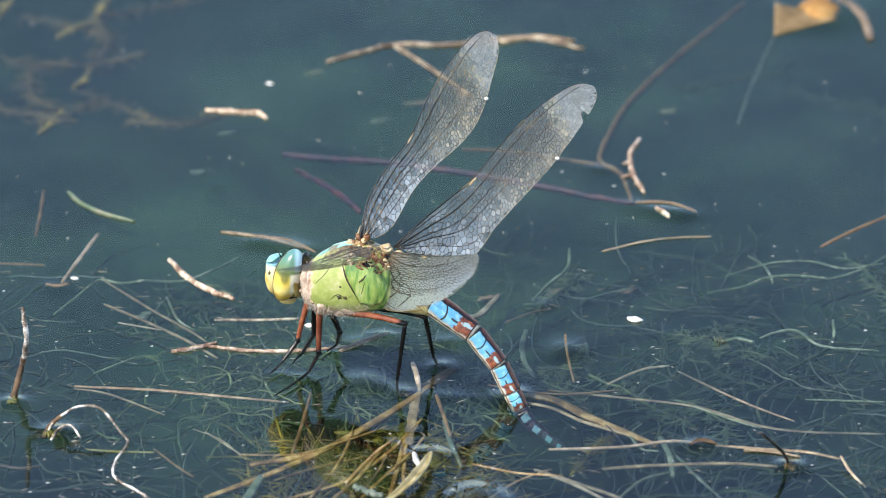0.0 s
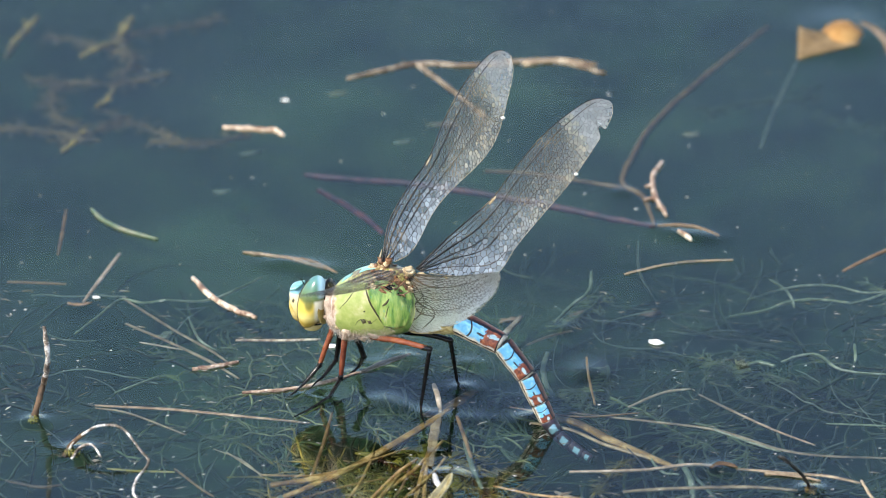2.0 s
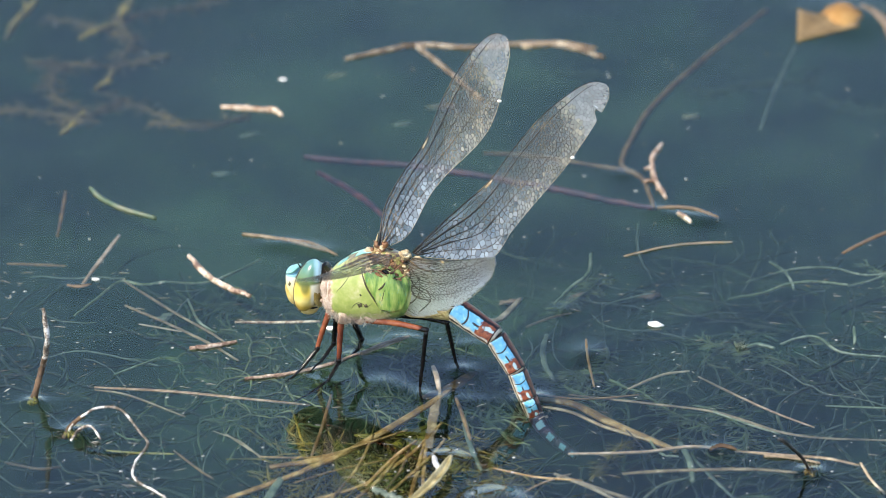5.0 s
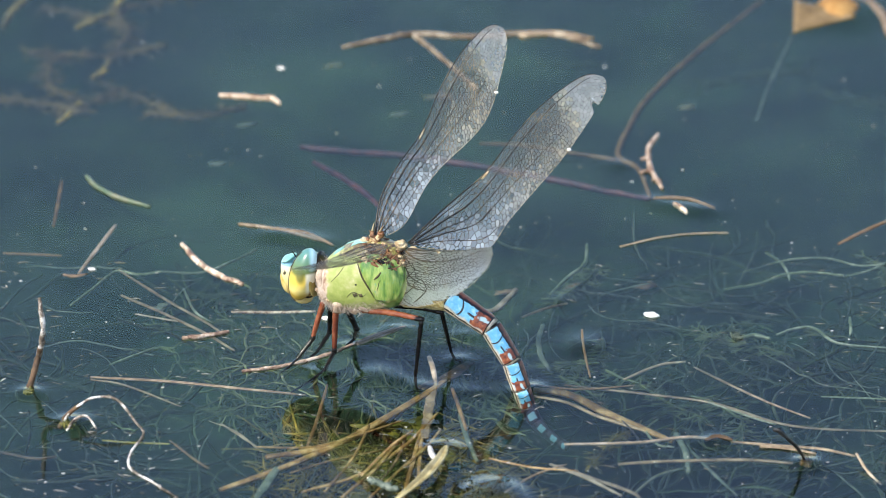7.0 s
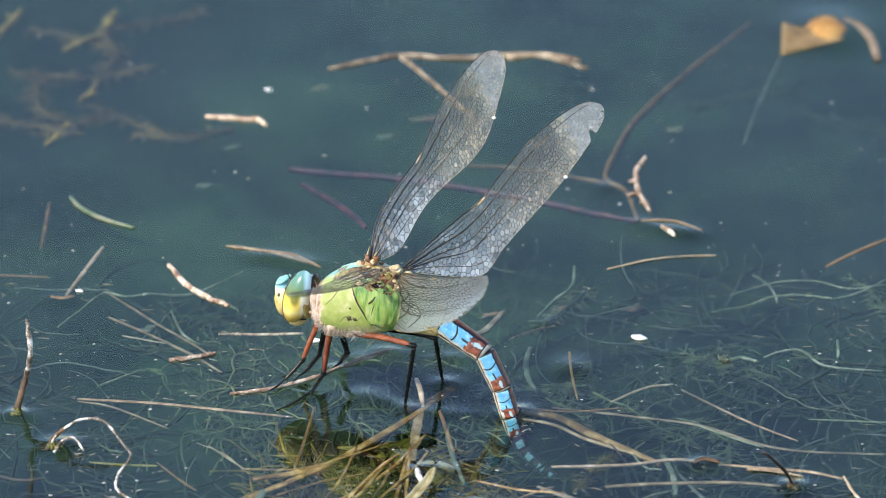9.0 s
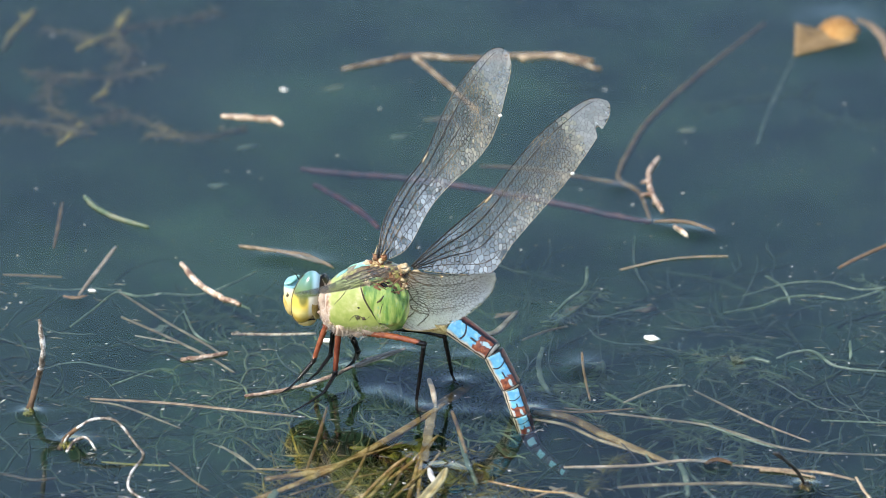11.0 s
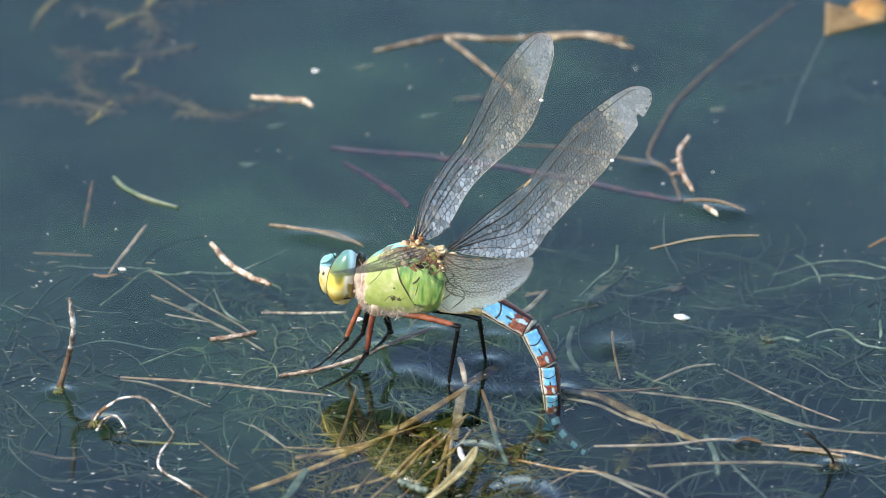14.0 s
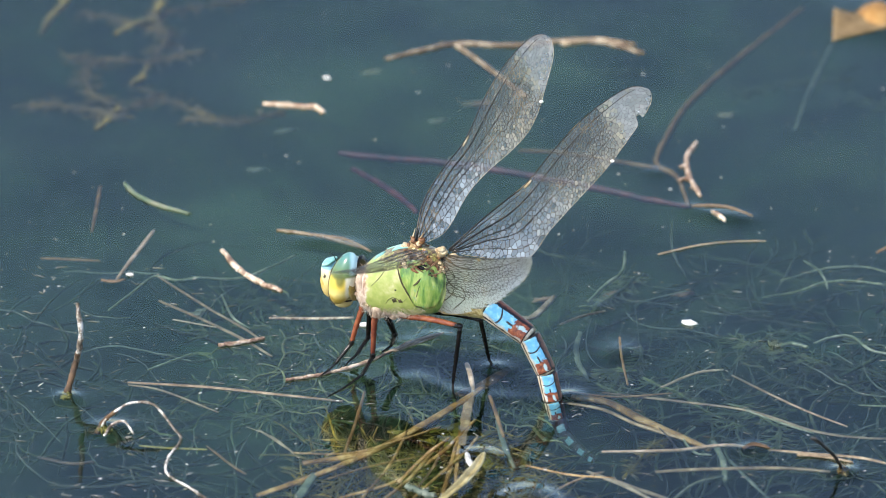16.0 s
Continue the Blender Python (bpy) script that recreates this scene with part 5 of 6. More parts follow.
def wing(lead, trail, name_label, seed, size=0.72, stretch=1.0, fine=0.062, node=0.375, stig=(0.8, 0.9), tatter=(), skins=(), bold=1.0, loops=(), fade=1.0):
    """lead and trail: the front and hind margins from root to tip, as points in the dragonfly's space. size: a cell's width; stretch: how much longer it is along the span."""
    rng = random.Random(seed)
    L, T = [np.array(q) for q in smooth_points(lead, 10)], [np.array(q) for q in smooth_points(trail, 10)]

    def along(c, t):
        k = min(max(t, 0), 1) * (len(c) - 1)
        i = min(int(k), len(c) - 2)
        return c[i] * (1 - (k - i)) + c[i + 1] * (k - i)

    n0 = np.cross(L[-1] - L[0], along(T, 0.4) - along(L, 0.4))
    n0 /= np.linalg.norm(n0)

    def at(s, q, lift=0.0):
        p = along(L, s) * (1 - q) + along(T, s) * q
        return p + n0 * (lift + 0.05 * math.sin(q * 19) * (1 - 0.7 * s) + 0.5 * math.sin(math.pi * q) * math.sin(math.pi * s))

    root = at(0, 0.3)
    steps = np.linspace(0, 1, 80)
    mid = np.array([at(t, 0.5) for t in steps])
    run = np.concatenate(([0], np.cumsum(np.linalg.norm(np.diff(mid, axis=0), axis=1))))
    wide = np.array([np.linalg.norm(at(t, 1) - at(t, 0)) for t in steps]) + 1e-3
    span = run[-1]
    chord = lambda x: float(np.interp(x, run, wide))

    def place(x, y):
        """From the flat wing to shares of the span and of the chord."""
        t = float(np.interp(x, run, steps))
        q = y / max(chord(x), 0.3)
        for ts, tw, td in tatter:
            if abs(t - ts) < tw:
                q = min(q, 1 - td * (1 - abs(t - ts) / tw))
        return t, min(max(q, 0.0), 1.0)

    # two ladders of cells along the front margin, then a net that grows finer outwards
    seeds = []
    for row, gap in ((0.28, 1.5), (0.9, 1.15)):
        x = rng.uniform(0, 1)
        while x < span * 0.86:
            if chord(x) > 2.4:
                seeds.append((x, row))
            x += gap * stretch * rng.uniform(0.85, 1.15)
    got = np.array(seeds)
    for _ in range(9000):
        x, y = rng.uniform(0, span), rng.uniform(0, wide.max())
        if y > chord(x) or (y < 1.45 and x < span * 0.86 and chord(x) > 2.4):
            continue
        h = size * (1.45 - 0.6 * min(1.0, x / span / 0.55)) * (1.12 if y < chord(x) * 0.3 else 1.0)
        if np.min(np.hypot((got[:, 0] - x) / stretch, got[:, 1] - y)) > h * 0.86:
            got = np.vstack((got, (x, y)))
    real = len(got)
    over = [(x, 2 * chord(x) - y) for x, y in got if chord(x) - y < 2 * size] + [(x, -y) for x, y in got if y < 2 * size] + [(-x, y) for x, y in got if x < 2.5 * size * stretch] + [(2 * span - x, y) for x, y in got if span - x < 2.5 * size * stretch]
    flat = np.vstack((got, over)) / (stretch, 1.0)
    m, net = Mesh(), Mesh()
    slots = []

    def edge(a, b, r):
        pa, pb = at(*a), at(*b)
        d = pb - pa
        ln = np.linalg.norm(d)
        if ln < 0.03:
            return
        r *= 1.0 - 0.65 * min(1.0, max(0.0, (np.interp(a[0], steps, run) / span - 0.78) / 0.06))   # finer towards the smoky tip
        w = np.cross(n0, d / ln) * r
        k = len(net.v)
        net.v.extend(tuple(v) for v in (pa + w, pa + n0 * r, pa - w, pa - n0 * r, pb + w, pb + n0 * r, pb - w, pb - n0 * r))
        net.f.extend((k + c, k + (c + 1) % 4, k + 4 + (c + 1) % 4, k + 4 + c) for c in range(4))

    for i, cell in enumerate(voronoi(flat, real, size * 2.6)):
        ring = [place(x * stretch, y) for x, y, _ in cell]
        cs, cq = sum(k[0] for k in ring) / len(ring), sum(k[1] for k in ring) / len(ring)
        tilt_s, tilt_q = rng.gauss(0, 0.07), rng.gauss(0, 0.07)
        ux = sum(c[0] for c in cell) / len(cell) * stretch / span
        if ux > 0.8:
            tilt_s = tilt_q = 0.0
        base = len(m.v)
        m.v.extend(tuple(at(a, b, tilt_s * (a - cs) + tilt_q * 0.4 * (b - cq))) for a, b in ring)
        m.f.append(tuple(range(base, base + len(ring))))
        cloud = 0.1 + 0.6 * max(0.0, cq - 0.3) + 0.2 * max(0.0, 0.3 - cs) + 0.9 * min(1.0, max(0.0, (ux - 0.74 - 0.05 * cq) / 0.12)) + rng.gauss(0, 0.1)
        slots.append(0 if cloud < 0.22 else 1 if cloud < 0.45 else 2 if cloud < 0.8 else 3)
        for k, (x, y, tag) in enumerate(cell):
            if -1 < tag < real and i < tag:
                edge(ring[k], ring[(k + 1) % len(ring)], fine * rng.uniform(0.8, 1.1) * (fade if cq > 0.72 else 1.0))
    ob = limb("wing", m, skins, fly, root, name_label)
    ob.data.shade_flat()
    for face, slot in zip(ob.data.polygons, slots):
        face.material_index = slot
    limb("vein_net", Mesh_shift(net, root), M_VEIN, ob, (0, 0, 0), "fine network of dark veins")
    for q0, q1, s1, r in ((0.0, 0.0, 0.93, 0.13), (0.1, 0.06, node, 0.09), (0.24, 0.13, 0.84, 0.14), (0.4, 0.42, 0.72, 0.09), (0.5, 0.66, 0.66, 0.11), (0.66, 0.98, 0.45, 0.09)):
        v = Mesh()
        v.tube([at(s, q0 + (q1 - q0) * (s / s1) ** 1.2) - root for s in np.linspace(0, s1, 26)], [r * bold * 1.25, r * bold * 0.9, r * bold * 0.4], 5)
        limb("vein", v, M_VEIN, ob)
    for loop in loops:
        v = Mesh()
        v.tube([at(*p, 0.03) - root for p in smooth_points(loop, 5)], 0.13, 5)
        limb("vein", v, M_VEIN, ob)
    v = Mesh()
    v.tube([at(s, 1.0 - sum(td * max(0, 1 - abs(s - ts) / tw) for ts, tw, td in tatter), 0.02) - root for s in np.linspace(0.02, 1, 60)], [0.05, 0.04, 0.03], 4)
    limb("hind_margin", v, M_VEINPALE, ob)
    v = Mesh()
    v.sheet([[at(s, q, 0.08) - root for q in (0.0, 0.05, 0.1)] for s in np.linspace(stig[0], stig[1], 8)], 0.12)
    limb("wing_spot", v, M_SPOT, ob, (0, 0, 0), "small dark cell on the front margin")
    v = Mesh()
    d = (at(node + 0.03, 0.0) - at(node - 0.03, 0.0)) * 0.35
    v.blob(at(node, 0.03, 0.05) - root, (d, (0, 0.25, 0), (-0.1, 0, 0.25)), 8, 6)
    limb("wing_node", v, M_CREAM, ob)
    return ob


def Mesh_shift(mesh, by):
    mesh.v = [tuple(np.array(q) - by) for q in mesh.v]
    return mesh


WINGS = [
    wing([(3.4, -2.6, 26.6), (4.7, 3.2, 31.7), (8.3, 9, 36.1), (12, 13.8, 39.5), (15.4, 20.7, 45.1), (19, 26.3, 49.3), (22.8, 30.5, 52.2), (25.3, 32, 52.9), (27, 31.9, 52.3)], [(5, -2.6, 26.1), (8.9, 0.1, 27.5), (12.6, 6.1, 32), (15.9, 10, 34.7), (21.8, 15.7, 38.3), (24.7, 19.9, 41.5), (26.9, 26.4, 47), (27.7, 29.8, 50), (27.3, 31.7, 52)], "clear far-side front wing, netted with dark veins", 1, skins=FAR_SKINS),
    wing([(9.5, -4.6, 25.9), (14.9, -0.7, 29.8), (19.3, 2.3, 32.6), (23.4, 5.1, 35.2), (28.2, 9.5, 40), (33.8, 14.1, 44.7), (39.8, 17.7, 48), (42.9, 18.9, 48.7), (45, 19, 48.2)], [(10.8, -4.8, 25.2), (17.5, -4, 24.1), (23.9, -2.7, 23.8), (27.7, 0.9, 27.7), (32.8, 5.2, 32.2), (37.9, 9.5, 36.7), (43.1, 14.7, 42.5), (45.4, 17.5, 45.8), (45.5, 18.8, 47.6)], "clear far-side hind wing, netted with dark veins, nicked near its tip", 2, tatter=((0.775, 0.015, 0.42),), skins=FAR_SKINS),
    wing([(3.2, -8.7, 27.6), (0.4, -15.3, 29.8), (-2.7, -23.2, 32), (-5.7, -30.6, 34.1), (-9.1, -38.7, 36.9), (-11.6, -44.5, 39.2)], [(9.5, 4, 21.4), (7.2, -1.9, 22.5), (3.2, -11.2, 25.7), (-0.7, -20.5, 28.9), (-5.7, -31.8, 33.2), (-11.2, -43.9, 38.6)], "clear near-side front wing, seen almost along its length", 3, 0.7, 2.2, 0.032, skins=NEAR_SKINS, bold=0.6),
    wing([(9.5, -5.8, 25.4), (12.4, -13, 28.3), (15.4, -20.5, 31.5), (18.5, -28, 35), (21.5, -35.3, 38.7), (24.2, -42.2, 42.2)], [(7.2, -1, 21.5), (6.6, -2, 15.5), (7.4, -5, 14.1), (11.9, -16, 18.5), (18.5, -31.2, 28.1), (23.2, -39, 36.2), (24.4, -43.2, 41.3)], "clear near-side hind wing drooping over the flank", 4, 0.5, 4.2, 0.07, skins=NEAR_SKINS, fade=0.45, loops=([(0.16, 0.35), (0.24, 0.42), (0.31, 0.52), (0.35, 0.68), (0.33, 0.88)], [(0.24, 0.42), (0.22, 0.62), (0.18, 0.8)], [(0.31, 0.52), (0.4, 0.55), (0.46, 0.7), (0.44, 0.92)], [(0.22, 0.62), (0.29, 0.66), (0.35, 0.68)], [(0.35, 0.68), (0.4, 0.69), (0.46, 0.7)], [(0.18, 0.8), (0.26, 0.8), (0.34, 0.8)])),
]


for q in (((2.76, -1.27, 24.62), (2.97, -1.37, 26.47), (3.38, -1.57, 28.59)), ((3.78, -1.76, 25.08), (4.3, -2.01, 26.77), (5.02, -2.35, 28.28))):
    m = Mesh()
    m.tube(smooth_points(q, 5), [0.36, 0.26, 0.05], 8, 0.1, 1.0, rng)
    part("wing_root", m, M_CREAM, thorax, "cream-white stalk of a wing")
# a white blob stands in for the glint on each far wing's margin
for w, (s, q) in ((WINGS[0], (0.74, 0.97)), (WINGS[1], (0.66, 0.98))):
    m = Mesh()
    k = int(q * 1000)
    b = [v.co / MM for v in w.data.vertices]
    far = max(range(len(b)), key=lambda i: -((b[i].length / max(c.length for c in b) - s) ** 2) + 0.004 * b[i].x)
    m.blob(b[far], ((0.42, 0, 0), (0, 0.2, 0), (0, 0, 0.3)), 8, 6)
    part("drop", m, M_WHITE, w, "white blob painted as a glint on the wing margin")


# legs: hip, knee, ankle, then the points of the foot
def leg(joints, red, label, thick=1.0):
    hip = np.array(joints[0], float)
    p = [np.array(q, float) - hip for q in joints]
    m = Mesh()
    m.tube(smooth_points([p[0] * 0 - UP * -0.6, p[0], p[0] * 0.5 + p[1] * 0.5 + UP * 0.25, p[1]], 5), [0.7 * thick, 0.72 * thick, 0.6 * thick, 0.52 * thick, 0.46 * thick], 12, 0.07, 1.0, random.Random(3))
    ob = new("leg", m.data("leg", M_FEMUR if red else M_CHITIN))
    ob.parent = fly
    ob.location = Vector(hip) * MM
    tagged(ob, label)
    t = Mesh()
    t.tube(smooth_points([p[1], p[1] * 0.5 + p[2] * 0.5, p[2]], 6), [0.42 * thick, 0.38 * thick, 0.28 * thick], 8)
    t.tube([p[0] * 0.5 + p[1] * 0.88, p[1]], [0.5 * thick, 0.53 * thick], 8)
    t.blob(p[1], ((0.6 * thick, 0, 0), (0, 0.5 * thick, 0), (0, 0, 0.5 * thick)), 10, 6)
    d = (p[2] - p[1]) / np.linalg.norm(p[2] - p[1])
    for k in range(9):
        q = p[1] + (p[2] - p[1]) * (0.15 + 0.09 * k)
        for sx in (1, -1):
            o = np.cross(d, (0, 1.0, 0.2)) * sx
            b = Mesh()
            b.tube([q, q + o * 0.95 + d * 0.6], [0.08, 0.025], 4)
            limb("bristle", b, M_CHITIN, ob)
    limb("shin", t, M_CHITIN, ob, (0, 0, 0), "black bristled shin")
    f = Mesh()
    f.tube(smooth_points(p[2:], 5), [0.26 * thick, 0.22 * thick, 0.14 * thick], 7)
    for s in (0.4, -0.4):
        f.tube([p[-1], p[-1] + (p[-1] - p[-2]) / np.linalg.norm(p[-1] - p[-2]) * 0.6 + NEAR * s], [0.1, 0.03], 4)
    limb("foot", f, M_CHITIN, ob)
    return ob, hip, p[2] + hip


LEGS = [
    leg([(1.5, -3.19, 11.97), (11.85, -10.64, 13.24), (10.51, -9.95, 1.6), (10.61, -10.61, 0.1), (11.23, -13.69, 0)], True, "near hind leg, red thigh and black shin"),
    leg([(-3.64, -0.74, 10.81), (-4.19, -0.99, 2.52), (-6.11, -4.78, 0.7), (-9.14, -8.49, 0.1), (-12.16, -12.28, 0)], True, "near middle leg, red thigh and black shin", 0.95),
    leg([(-6.02, 0.89, 11.17), (-8.11, 1.37, 4.01), (-11.08, -0.45, 0.9), (-12.29, -2.88, 0.7), (-13.5, -3.94, 0.3)], True, "near front leg, red thigh and black shin", 0.9),
    leg([(7.22, -1.43, 12.16), (15.52, -3.4, 11.39), (16.95, 1.3, 1.2), (17.67, 0.5, 0.1), (18.7, -0.48, 0)], False, "far hind leg, black"),
    leg([(-1.63, 2.78, 9.14), (-0.11, 3.55, 4.91), (-0.88, 7.66, 0.9), (-1.6, 6.85, 0.6), (-2.52, 5.83, 0.4)], False, "far middle leg, dark brown"),
    leg([(-4.62, 3.71, 8.7), (-5.07, 4.9, 3.58), (-7.42, 2.25, 1.2), (-8.43, 1.18, 0.8), (-9.24, -0.33, 0.5)], False, "far front leg, black", 0.85),
]

# abdomen: ten rings, each as long and thick as given, hung one behind the other
ROLL = radians(18.0)   # the tail leans away, its left flank up
WAIST = np.array((8.88, -4.22, 16.07))
RING_LEN = [4.1, 4.7, 9.3, 7.3, 5.5, 3.5, 3.1, 3.0, 2.8, 1.8]
RING_RAD = [2.7, 2.45, 2.2, 1.88, 1.72, 1.6, 1.4, 1.15, 1.0, 0.9, 0.75]
RINGS = []
for i, ln in enumerate(RING_LEN):
    m = Mesh()
    rows = []
    for k in range(13):
        t = k / 12
        r = (RING_RAD[i] * (1 - t) + RING_RAD[i + 1] * t) * (1 + 0.04 * math.sin(math.pi * t) + 0.03 * (0.8 < t < 0.93) - 0.07 * (t > 0.95) - 0.03 * (t < 0.05))
        rows.append([(ln * t * 1.02, r * math.cos(a), r * 1.06 * math.sin(a)) for a in np.linspace(0, 2 * math.pi, 28, endpoint=False)])
    m.ring_tube(rows)
    RINGS.append(part("tail_ring", m, M_WAIST if i < 2 else M_ABDOMEN if i < 6 else M_TAILEND, fly, "yellow-brown waist ring" if i < 2 else "abdomen ring, bright blue with a brown back" if i < 6 else "dark abdomen ring with pale blue side spots, under water"))
for sx in (1, -1):
    m = Mesh()
    m.tube([(1.6, 0.35 * sx, 0.4), (3.2, 0.6 * sx, 0.5), (5.0, 0.8 * sx, 0.4)], [0.2, 0.4, 0.2], 6, 0, 0.4)
    part("tail_clasper", m, M_CHITIN, RINGS[-1])


def tail_poses(angles):
    """The ring poses, in the dragonfly's space, for the slope of each ring in degrees."""
    p, out = WAIST.copy(), []
    for ln, a in zip(RING_LEN, angles):
        c, s = math.cos(radians(a)), math.sin(radians(a))
        d, up = REAR * c + UP * s, -REAR * s + UP * c
        up = up * math.cos(ROLL) - NEAR * math.sin(ROLL)
        side = np.cross(up, d)
        mt = Matrix([(*[v[r] for v in (d, side, up)], p[r] * MM) for r in range(3)] + [(0, 0, 0, 1)])
        out.append(mt)
        p = p + d * ln
    return out


TAIL_AT_REST = [4, -2, -30, -60, -72, -71, -63, -40, -31, -28]


# ---- what moves ----
# seconds; shift of the body in millimetres; its turn about x, y, z in degrees
BODY = [
    (0, -0.09, 0.47, 0.53, -0.30, 1.91, -0.41),
    (0.5, 0.40, 0.63, 0.45, -0.90, 2.52, -0.49),
    (1, 1.13, 0.46, 0.19, -1.16, 3.22, -0.24),
    (1.5, 0.99, 0.46, 0.10, -1.16, 2.70, -0.13),
    (2, 0.31, 0.23, 0.03, -0.67, -0.71, 0.42),
    (2.5, 0.11, 0.44, 0.15, -0.55, 0.48, 0.48),
    (3, 0.43, 0.31, -0.28, -0.83, 0.44, 0.34),
    (3.5, -0.23, 0.49, 0.07, -0.74, 0.79, 0.02),
    (4, -0.29, 0.43, 0.01, -0.53, 0.27, 0.25),
    (6.5, -0.06, -0.09, -0.56, -0.27, -1.20, 0.36),
    (7, -0.41, 0.18, -0.19, -0.49, -0.14, 0.38),
    (7.5, -0.47, 0.09, -0.19, -0.32, -0.72, 0.55),
    (8, 0.00, -0.00, 0.00, -0.00, -0.00, 0.00),
    (8.5, 0.46, -0.09, -0.30, 0.12, 0.73, -0.01),
    (9, 0.81, -0.01, -0.40, 0.14, 0.84, 0.11),
    (11.5, -0.17, 0.01, -0.18, -0.18, -0.11, 0.34),
    (12, -0.22, 0.24, -0.22, -0.32, 0.23, 0.23),
    (12.5, 0.64, 0.05, -0.51, -0.42, 1.41, -0.03),
    (13, 0.77, -0.08, -0.41, -0.28, 1.39, -0.08),
    (13.5, 1.37, -0.15, -0.63, -0.01, 1.93, -0.26),
    (14, 1.09, -0.20, -0.51, 0.04, 1.62, -0.23),
    (14.5, 0.86, -0.43, -0.48, 0.04, 0.88, -0.14),
    (15, 0.35, -0.21, -0.37, -0.20, 0.16, -0.01),
    (15.5, 0.02, 0.02, -0.31, -0.76, 0.45, 0.22),
    (16, -0.08, 0.16, -0.01, -0.42, 0.99, -0.40),
]
# seconds; the lift of the tail's root, of its middle and of its end in degrees
TAIL = [
    (0, 3.8, 10.4, -1.9),
    (0.5, 6.0, 5.4, -0.9),
    (1, 8.4, 1.1, -3.2),
    (1.5, 11.0, 0.0, -1.4),
    (2, 11.4, -0.0, -2.5),
    (2.5, 1.1, 12.8, 3.9),
    (3, 10.1, 2.5, -2.5),
    (3.5, 3.2, 5.4, 1.8),
    (4, 0.0, 4.5, 1.5),
    (6.5, 7.1, -2.8, -0.6),
    (7, 3.4, 1.2, -2.1),
    (7.5, 0.2, 1.4, 0.2),
    (8, -0.0, 0.0, 0.0),
    (8.5, 2.7, -1.8, -0.2),
    (9, 4.1, -5.0, 1.9),
    (11.5, 2.2, -1.2, 1.1),
    (12, 2.4, -2.6, 0.5),
    (12.5, 8.3, -6.3, -6.6),
    (13, 7.5, -7.5, -5.6),
    (13.5, 8.9, -11.2, -8.8),
    (14, 10.6, -9.1, -10.1),
    (14.5, 13.0, -9.5, -8.9),
    (15, 9.7, -8.2, -5.6),
    (15.5, 7.4, -3.7, -5.9),
    (16, 3.5, -3.5, -2.4),
]
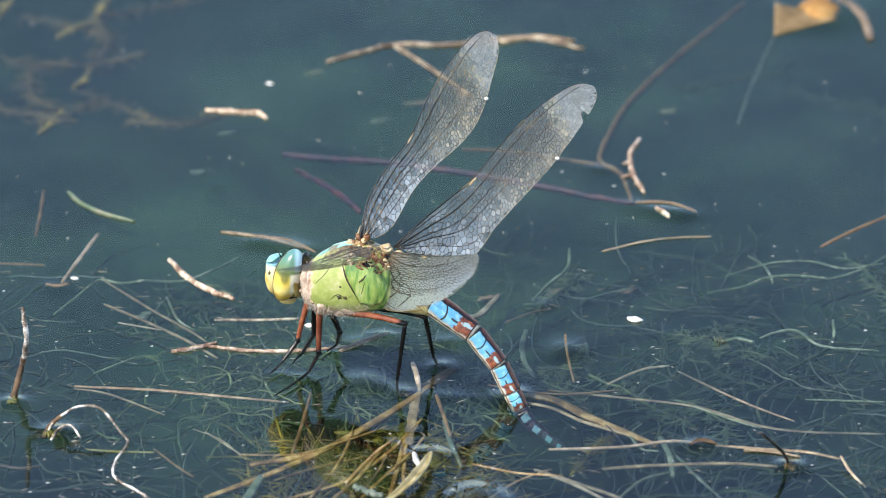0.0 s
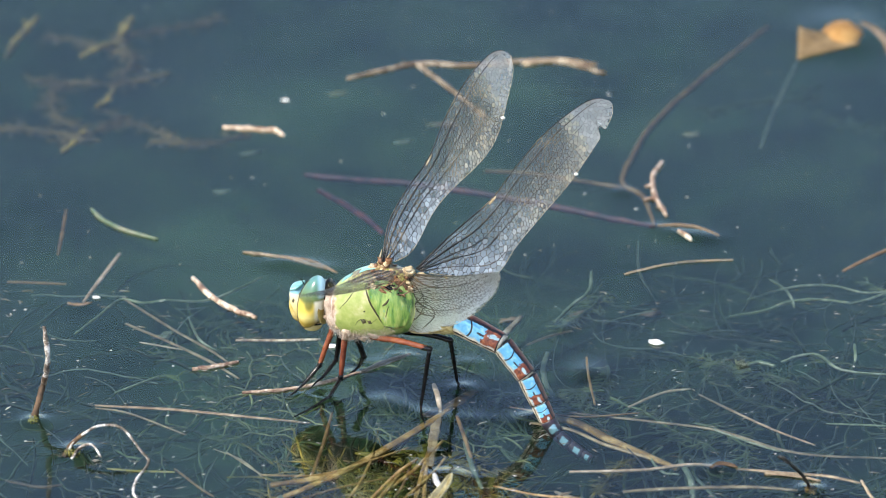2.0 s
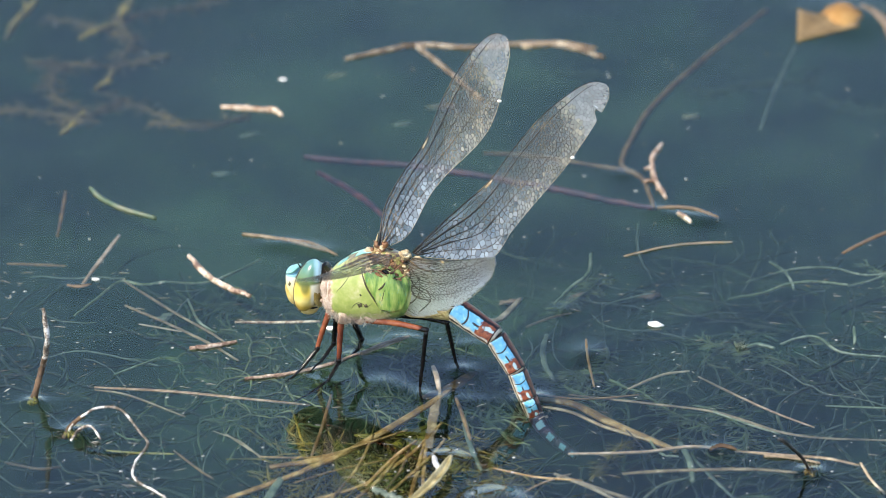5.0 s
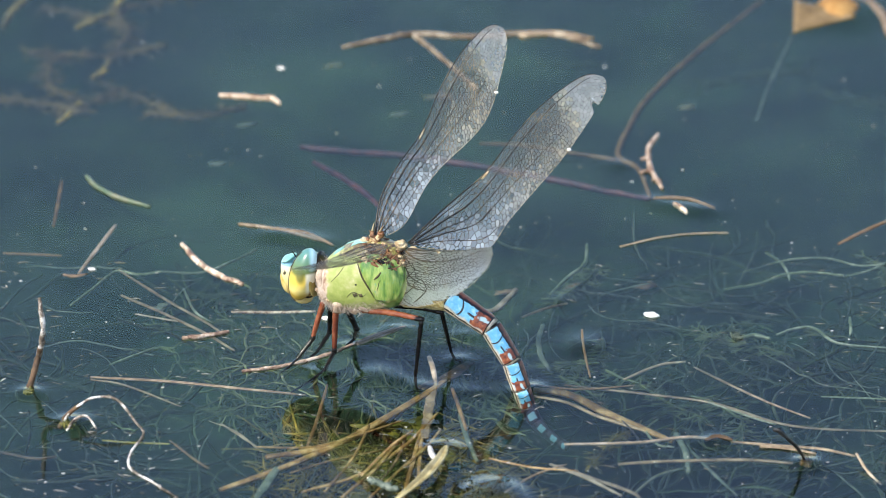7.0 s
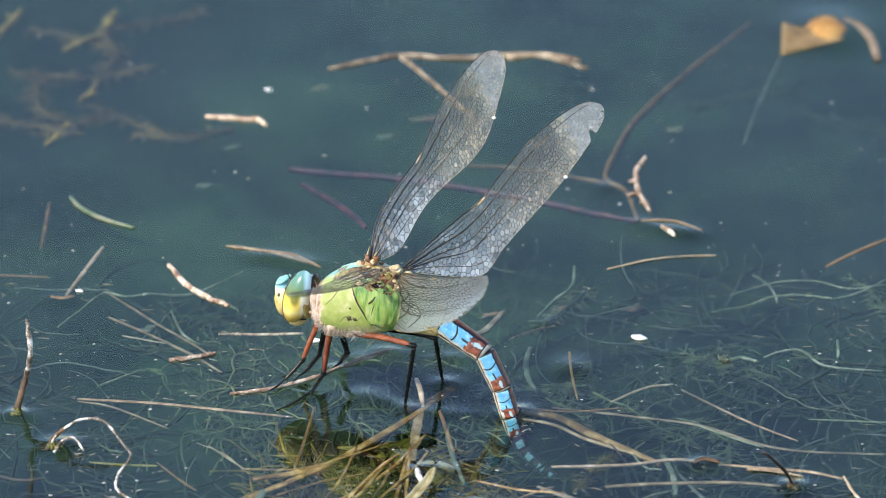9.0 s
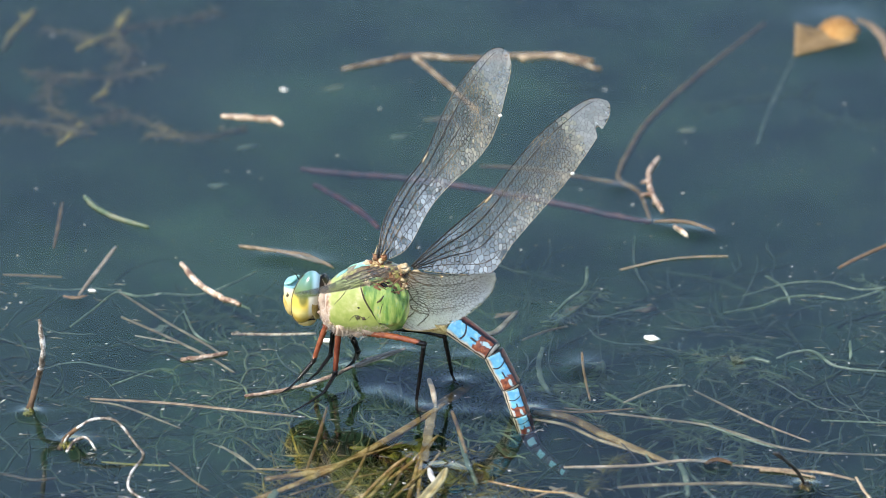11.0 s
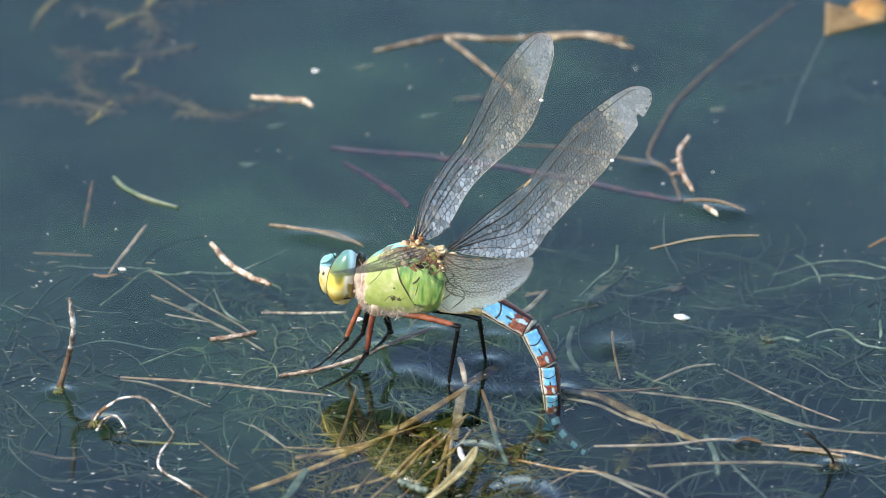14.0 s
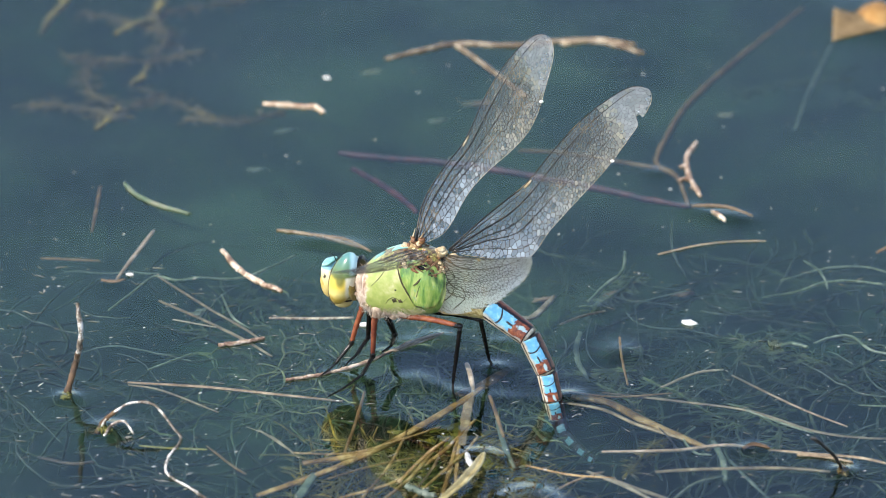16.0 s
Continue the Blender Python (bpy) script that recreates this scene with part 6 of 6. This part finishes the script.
# floating bits: seconds, drift in x and y in millimetres, turn in degrees
DRIFT = {
    "stick": [(0, 1.5, -3.7, 2.0), (1, 1.9, -3.7, 1.6), (2, 1.7, -3.0, 1.3), (3, 1.4, -2.1, 1.1), (4, 1.1, -1.7, 0.6), (6.5, 0.4, -0.8, 0.1), (8, 0.0, -0.4, -0.1), (9, -0.0, -0.3, -0.5), (11.5, -0.2, 0.3, -1.2), (13, -0.2, -0.1, -1.3), (14.5, -0.1, -0.4, -0.9), (16, 0.5, -0.9, -0.5)],
    "needle": [(0, 0.9, -3.5, 1.2), (1, 1.0, -3.5, 1.9), (2, 1.0, -2.6, 1.4), (3, 0.6, -1.7, 1.1), (4, 0.8, -1.4, 1.6), (6.5, 0.7, -0.7, 0.1), (8, 0.1, -0.3, -0.2), (9, -0.1, -0.3, 0.1), (11.5, 0.2, 0.1, 0.2), (13, 0.2, -0.4, -0.1), (14.5, 0.0, -1.0, 0.9), (16, 0.7, -1.4, 1.2)],
    "chip": [(0, 1.4, -3.6, 0.0), (1, 0.6, -2.8, 0.0), (2, 0.3, -2.2, 0.0), (3, 0.0, -1.8, 0.0), (4, -0.1, -1.5, 0.0), (6.5, 0.5, -0.5, 0.0), (8, 0.1, -0.2, 0.0), (9, 0.1, -0.1, 0.0), (11.5, 0.7, 0.1, 0.0), (13, 0.7, -0.5, 0.0), (14.5, 0.6, -1.2, 0.0), (16, 1.4, -1.6, 0.0)],
    "dot": [(0, 1.6, -4.1, 0.0), (1, 0.7, -3.3, 0.0), (2, 0.2, -2.2, 0.0), (3, -0.3, -1.9, 0.0), (4, -0.5, -1.5, 0.0), (6.5, 0.2, -0.5, 0.0), (8, 0.0, -0.3, 0.0), (9, -0.0, -0.1, 0.0), (11.5, 0.6, -0.1, 0.0), (13, 0.7, -0.7, 0.0), (14.5, 0.8, -1.5, 0.0), (16, 1.5, -2.0, 0.0)],
    "short": [(0, 1.3, -2.2, 4.4), (1, 1.6, -1.7, 4.9), (2, 1.3, -1.5, 1.4), (3, 1.1, -0.9, -1.0), (4, 1.1, -0.6, -1.4), (6.5, 0.5, -0.4, -0.9), (8, 0.1, -0.4, -0.5), (9, 0.2, -0.3, 0.4), (11.5, -0.0, -0.2, 0.5), (13, -0.0, -0.4, 0.6), (14.5, -0.2, -0.6, 2.2), (16, -0.0, -0.8, 1.7)],
    "top": [(0, 0.2, -1.8, 5.7), (1, -0.2, -1.3, 4.9), (2, 0.0, -1.2, 2.5), (3, -0.2, -1.0, 1.7), (4, -0.2, -1.2, 1.4), (6.5, -0.0, -0.7, -0.1), (8, 0.0, -0.3, -0.1), (9, -0.2, -0.2, 0.1), (11.5, -0.1, -0.3, 0.1), (13, 0.0, -0.6, 0.7), (14.5, 0.3, -1.1, 2.5), (16, 0.7, -1.5, 3.6)],
    "perch": [(0, -1.7, 6.3, -33.0), (1, -0.3, 2.6, -14.4), (2, 0.0, 0.9, -8.2), (3, 0.2, 0.5, -4.7), (4, 0.2, 0.6, -3.8), (6.5, 0.2, -0.3, -1.6), (8, 0.1, -0.3, 0.5), (9, 0.3, -0.4, 0.1), (11.5, 0.4, -0.8, 3.2), (13, 1.0, -0.7, 3.8), (14.5, 1.1, -1.1, 3.6), (16, 0.9, -0.6, 3.1)],
}
PIVOT = Vector((2.12, -0.98, 17.26)) * MM
LIFT = np.array([(0.15, 0, 0), (0.6, 0, 0), (1, 0, 0), (1, 1, 0), (1, 1, 1), (1, 1, 1.3), (1, 1, 1), (0.6, 0.6, 0.5), (0.3, 0.3, 0), (0.1, 0.1, -0.3)])


def body_pose(shift, turn):
    v = Vector([radians(a) for a in turn])
    spin = Matrix.Rotation(v.length, 4, v.normalized()) if v.length > 1e-9 else Matrix.Identity(4)
    home = Matrix.Translation(Vector(HOME) * MM)
    return home @ Matrix.Translation(PIVOT + Vector(shift) * MM) @ spin @ Matrix.Translation(-PIVOT)


def motions():
    bodies = [(row[0], body_pose(row[1:4], row[4:7])) for row in BODY]
    walk(fly, bodies)
    tails = [(row[0], tail_poses(np.array(TAIL_AT_REST) + LIFT @ np.array(row[1:]))) for row in TAIL]
    for k, ring in enumerate(RINGS):
        walk(ring, [(t, poses[k]) for t, poses in tails])
    # the feet stay where they stand while the body sways on its legs
    for ob, hip, foot in LEGS:
        stand = Matrix.Translation(Vector(HOME) * MM) @ (Vector(foot) * MM)
        h = Vector(hip) * MM
        rest = Vector(foot) * MM - h
        rows = []
        for t, body in bodies:
            reach = body.inverted() @ stand - h
            rows.append((t, Matrix.Translation(h) @ rest.rotation_difference(reach).to_matrix().to_4x4()))
        walk(ob, rows)
    for name, rows in DRIFT.items():
        base = STALKS[name].location.copy()
        walk(STALKS[name], [(t, Matrix.Translation(base + Vector((x, y, 0)) * MM) @ pose(0, 0, 0, 0, 0, a)) for t, x, y, a in rows])


motions()
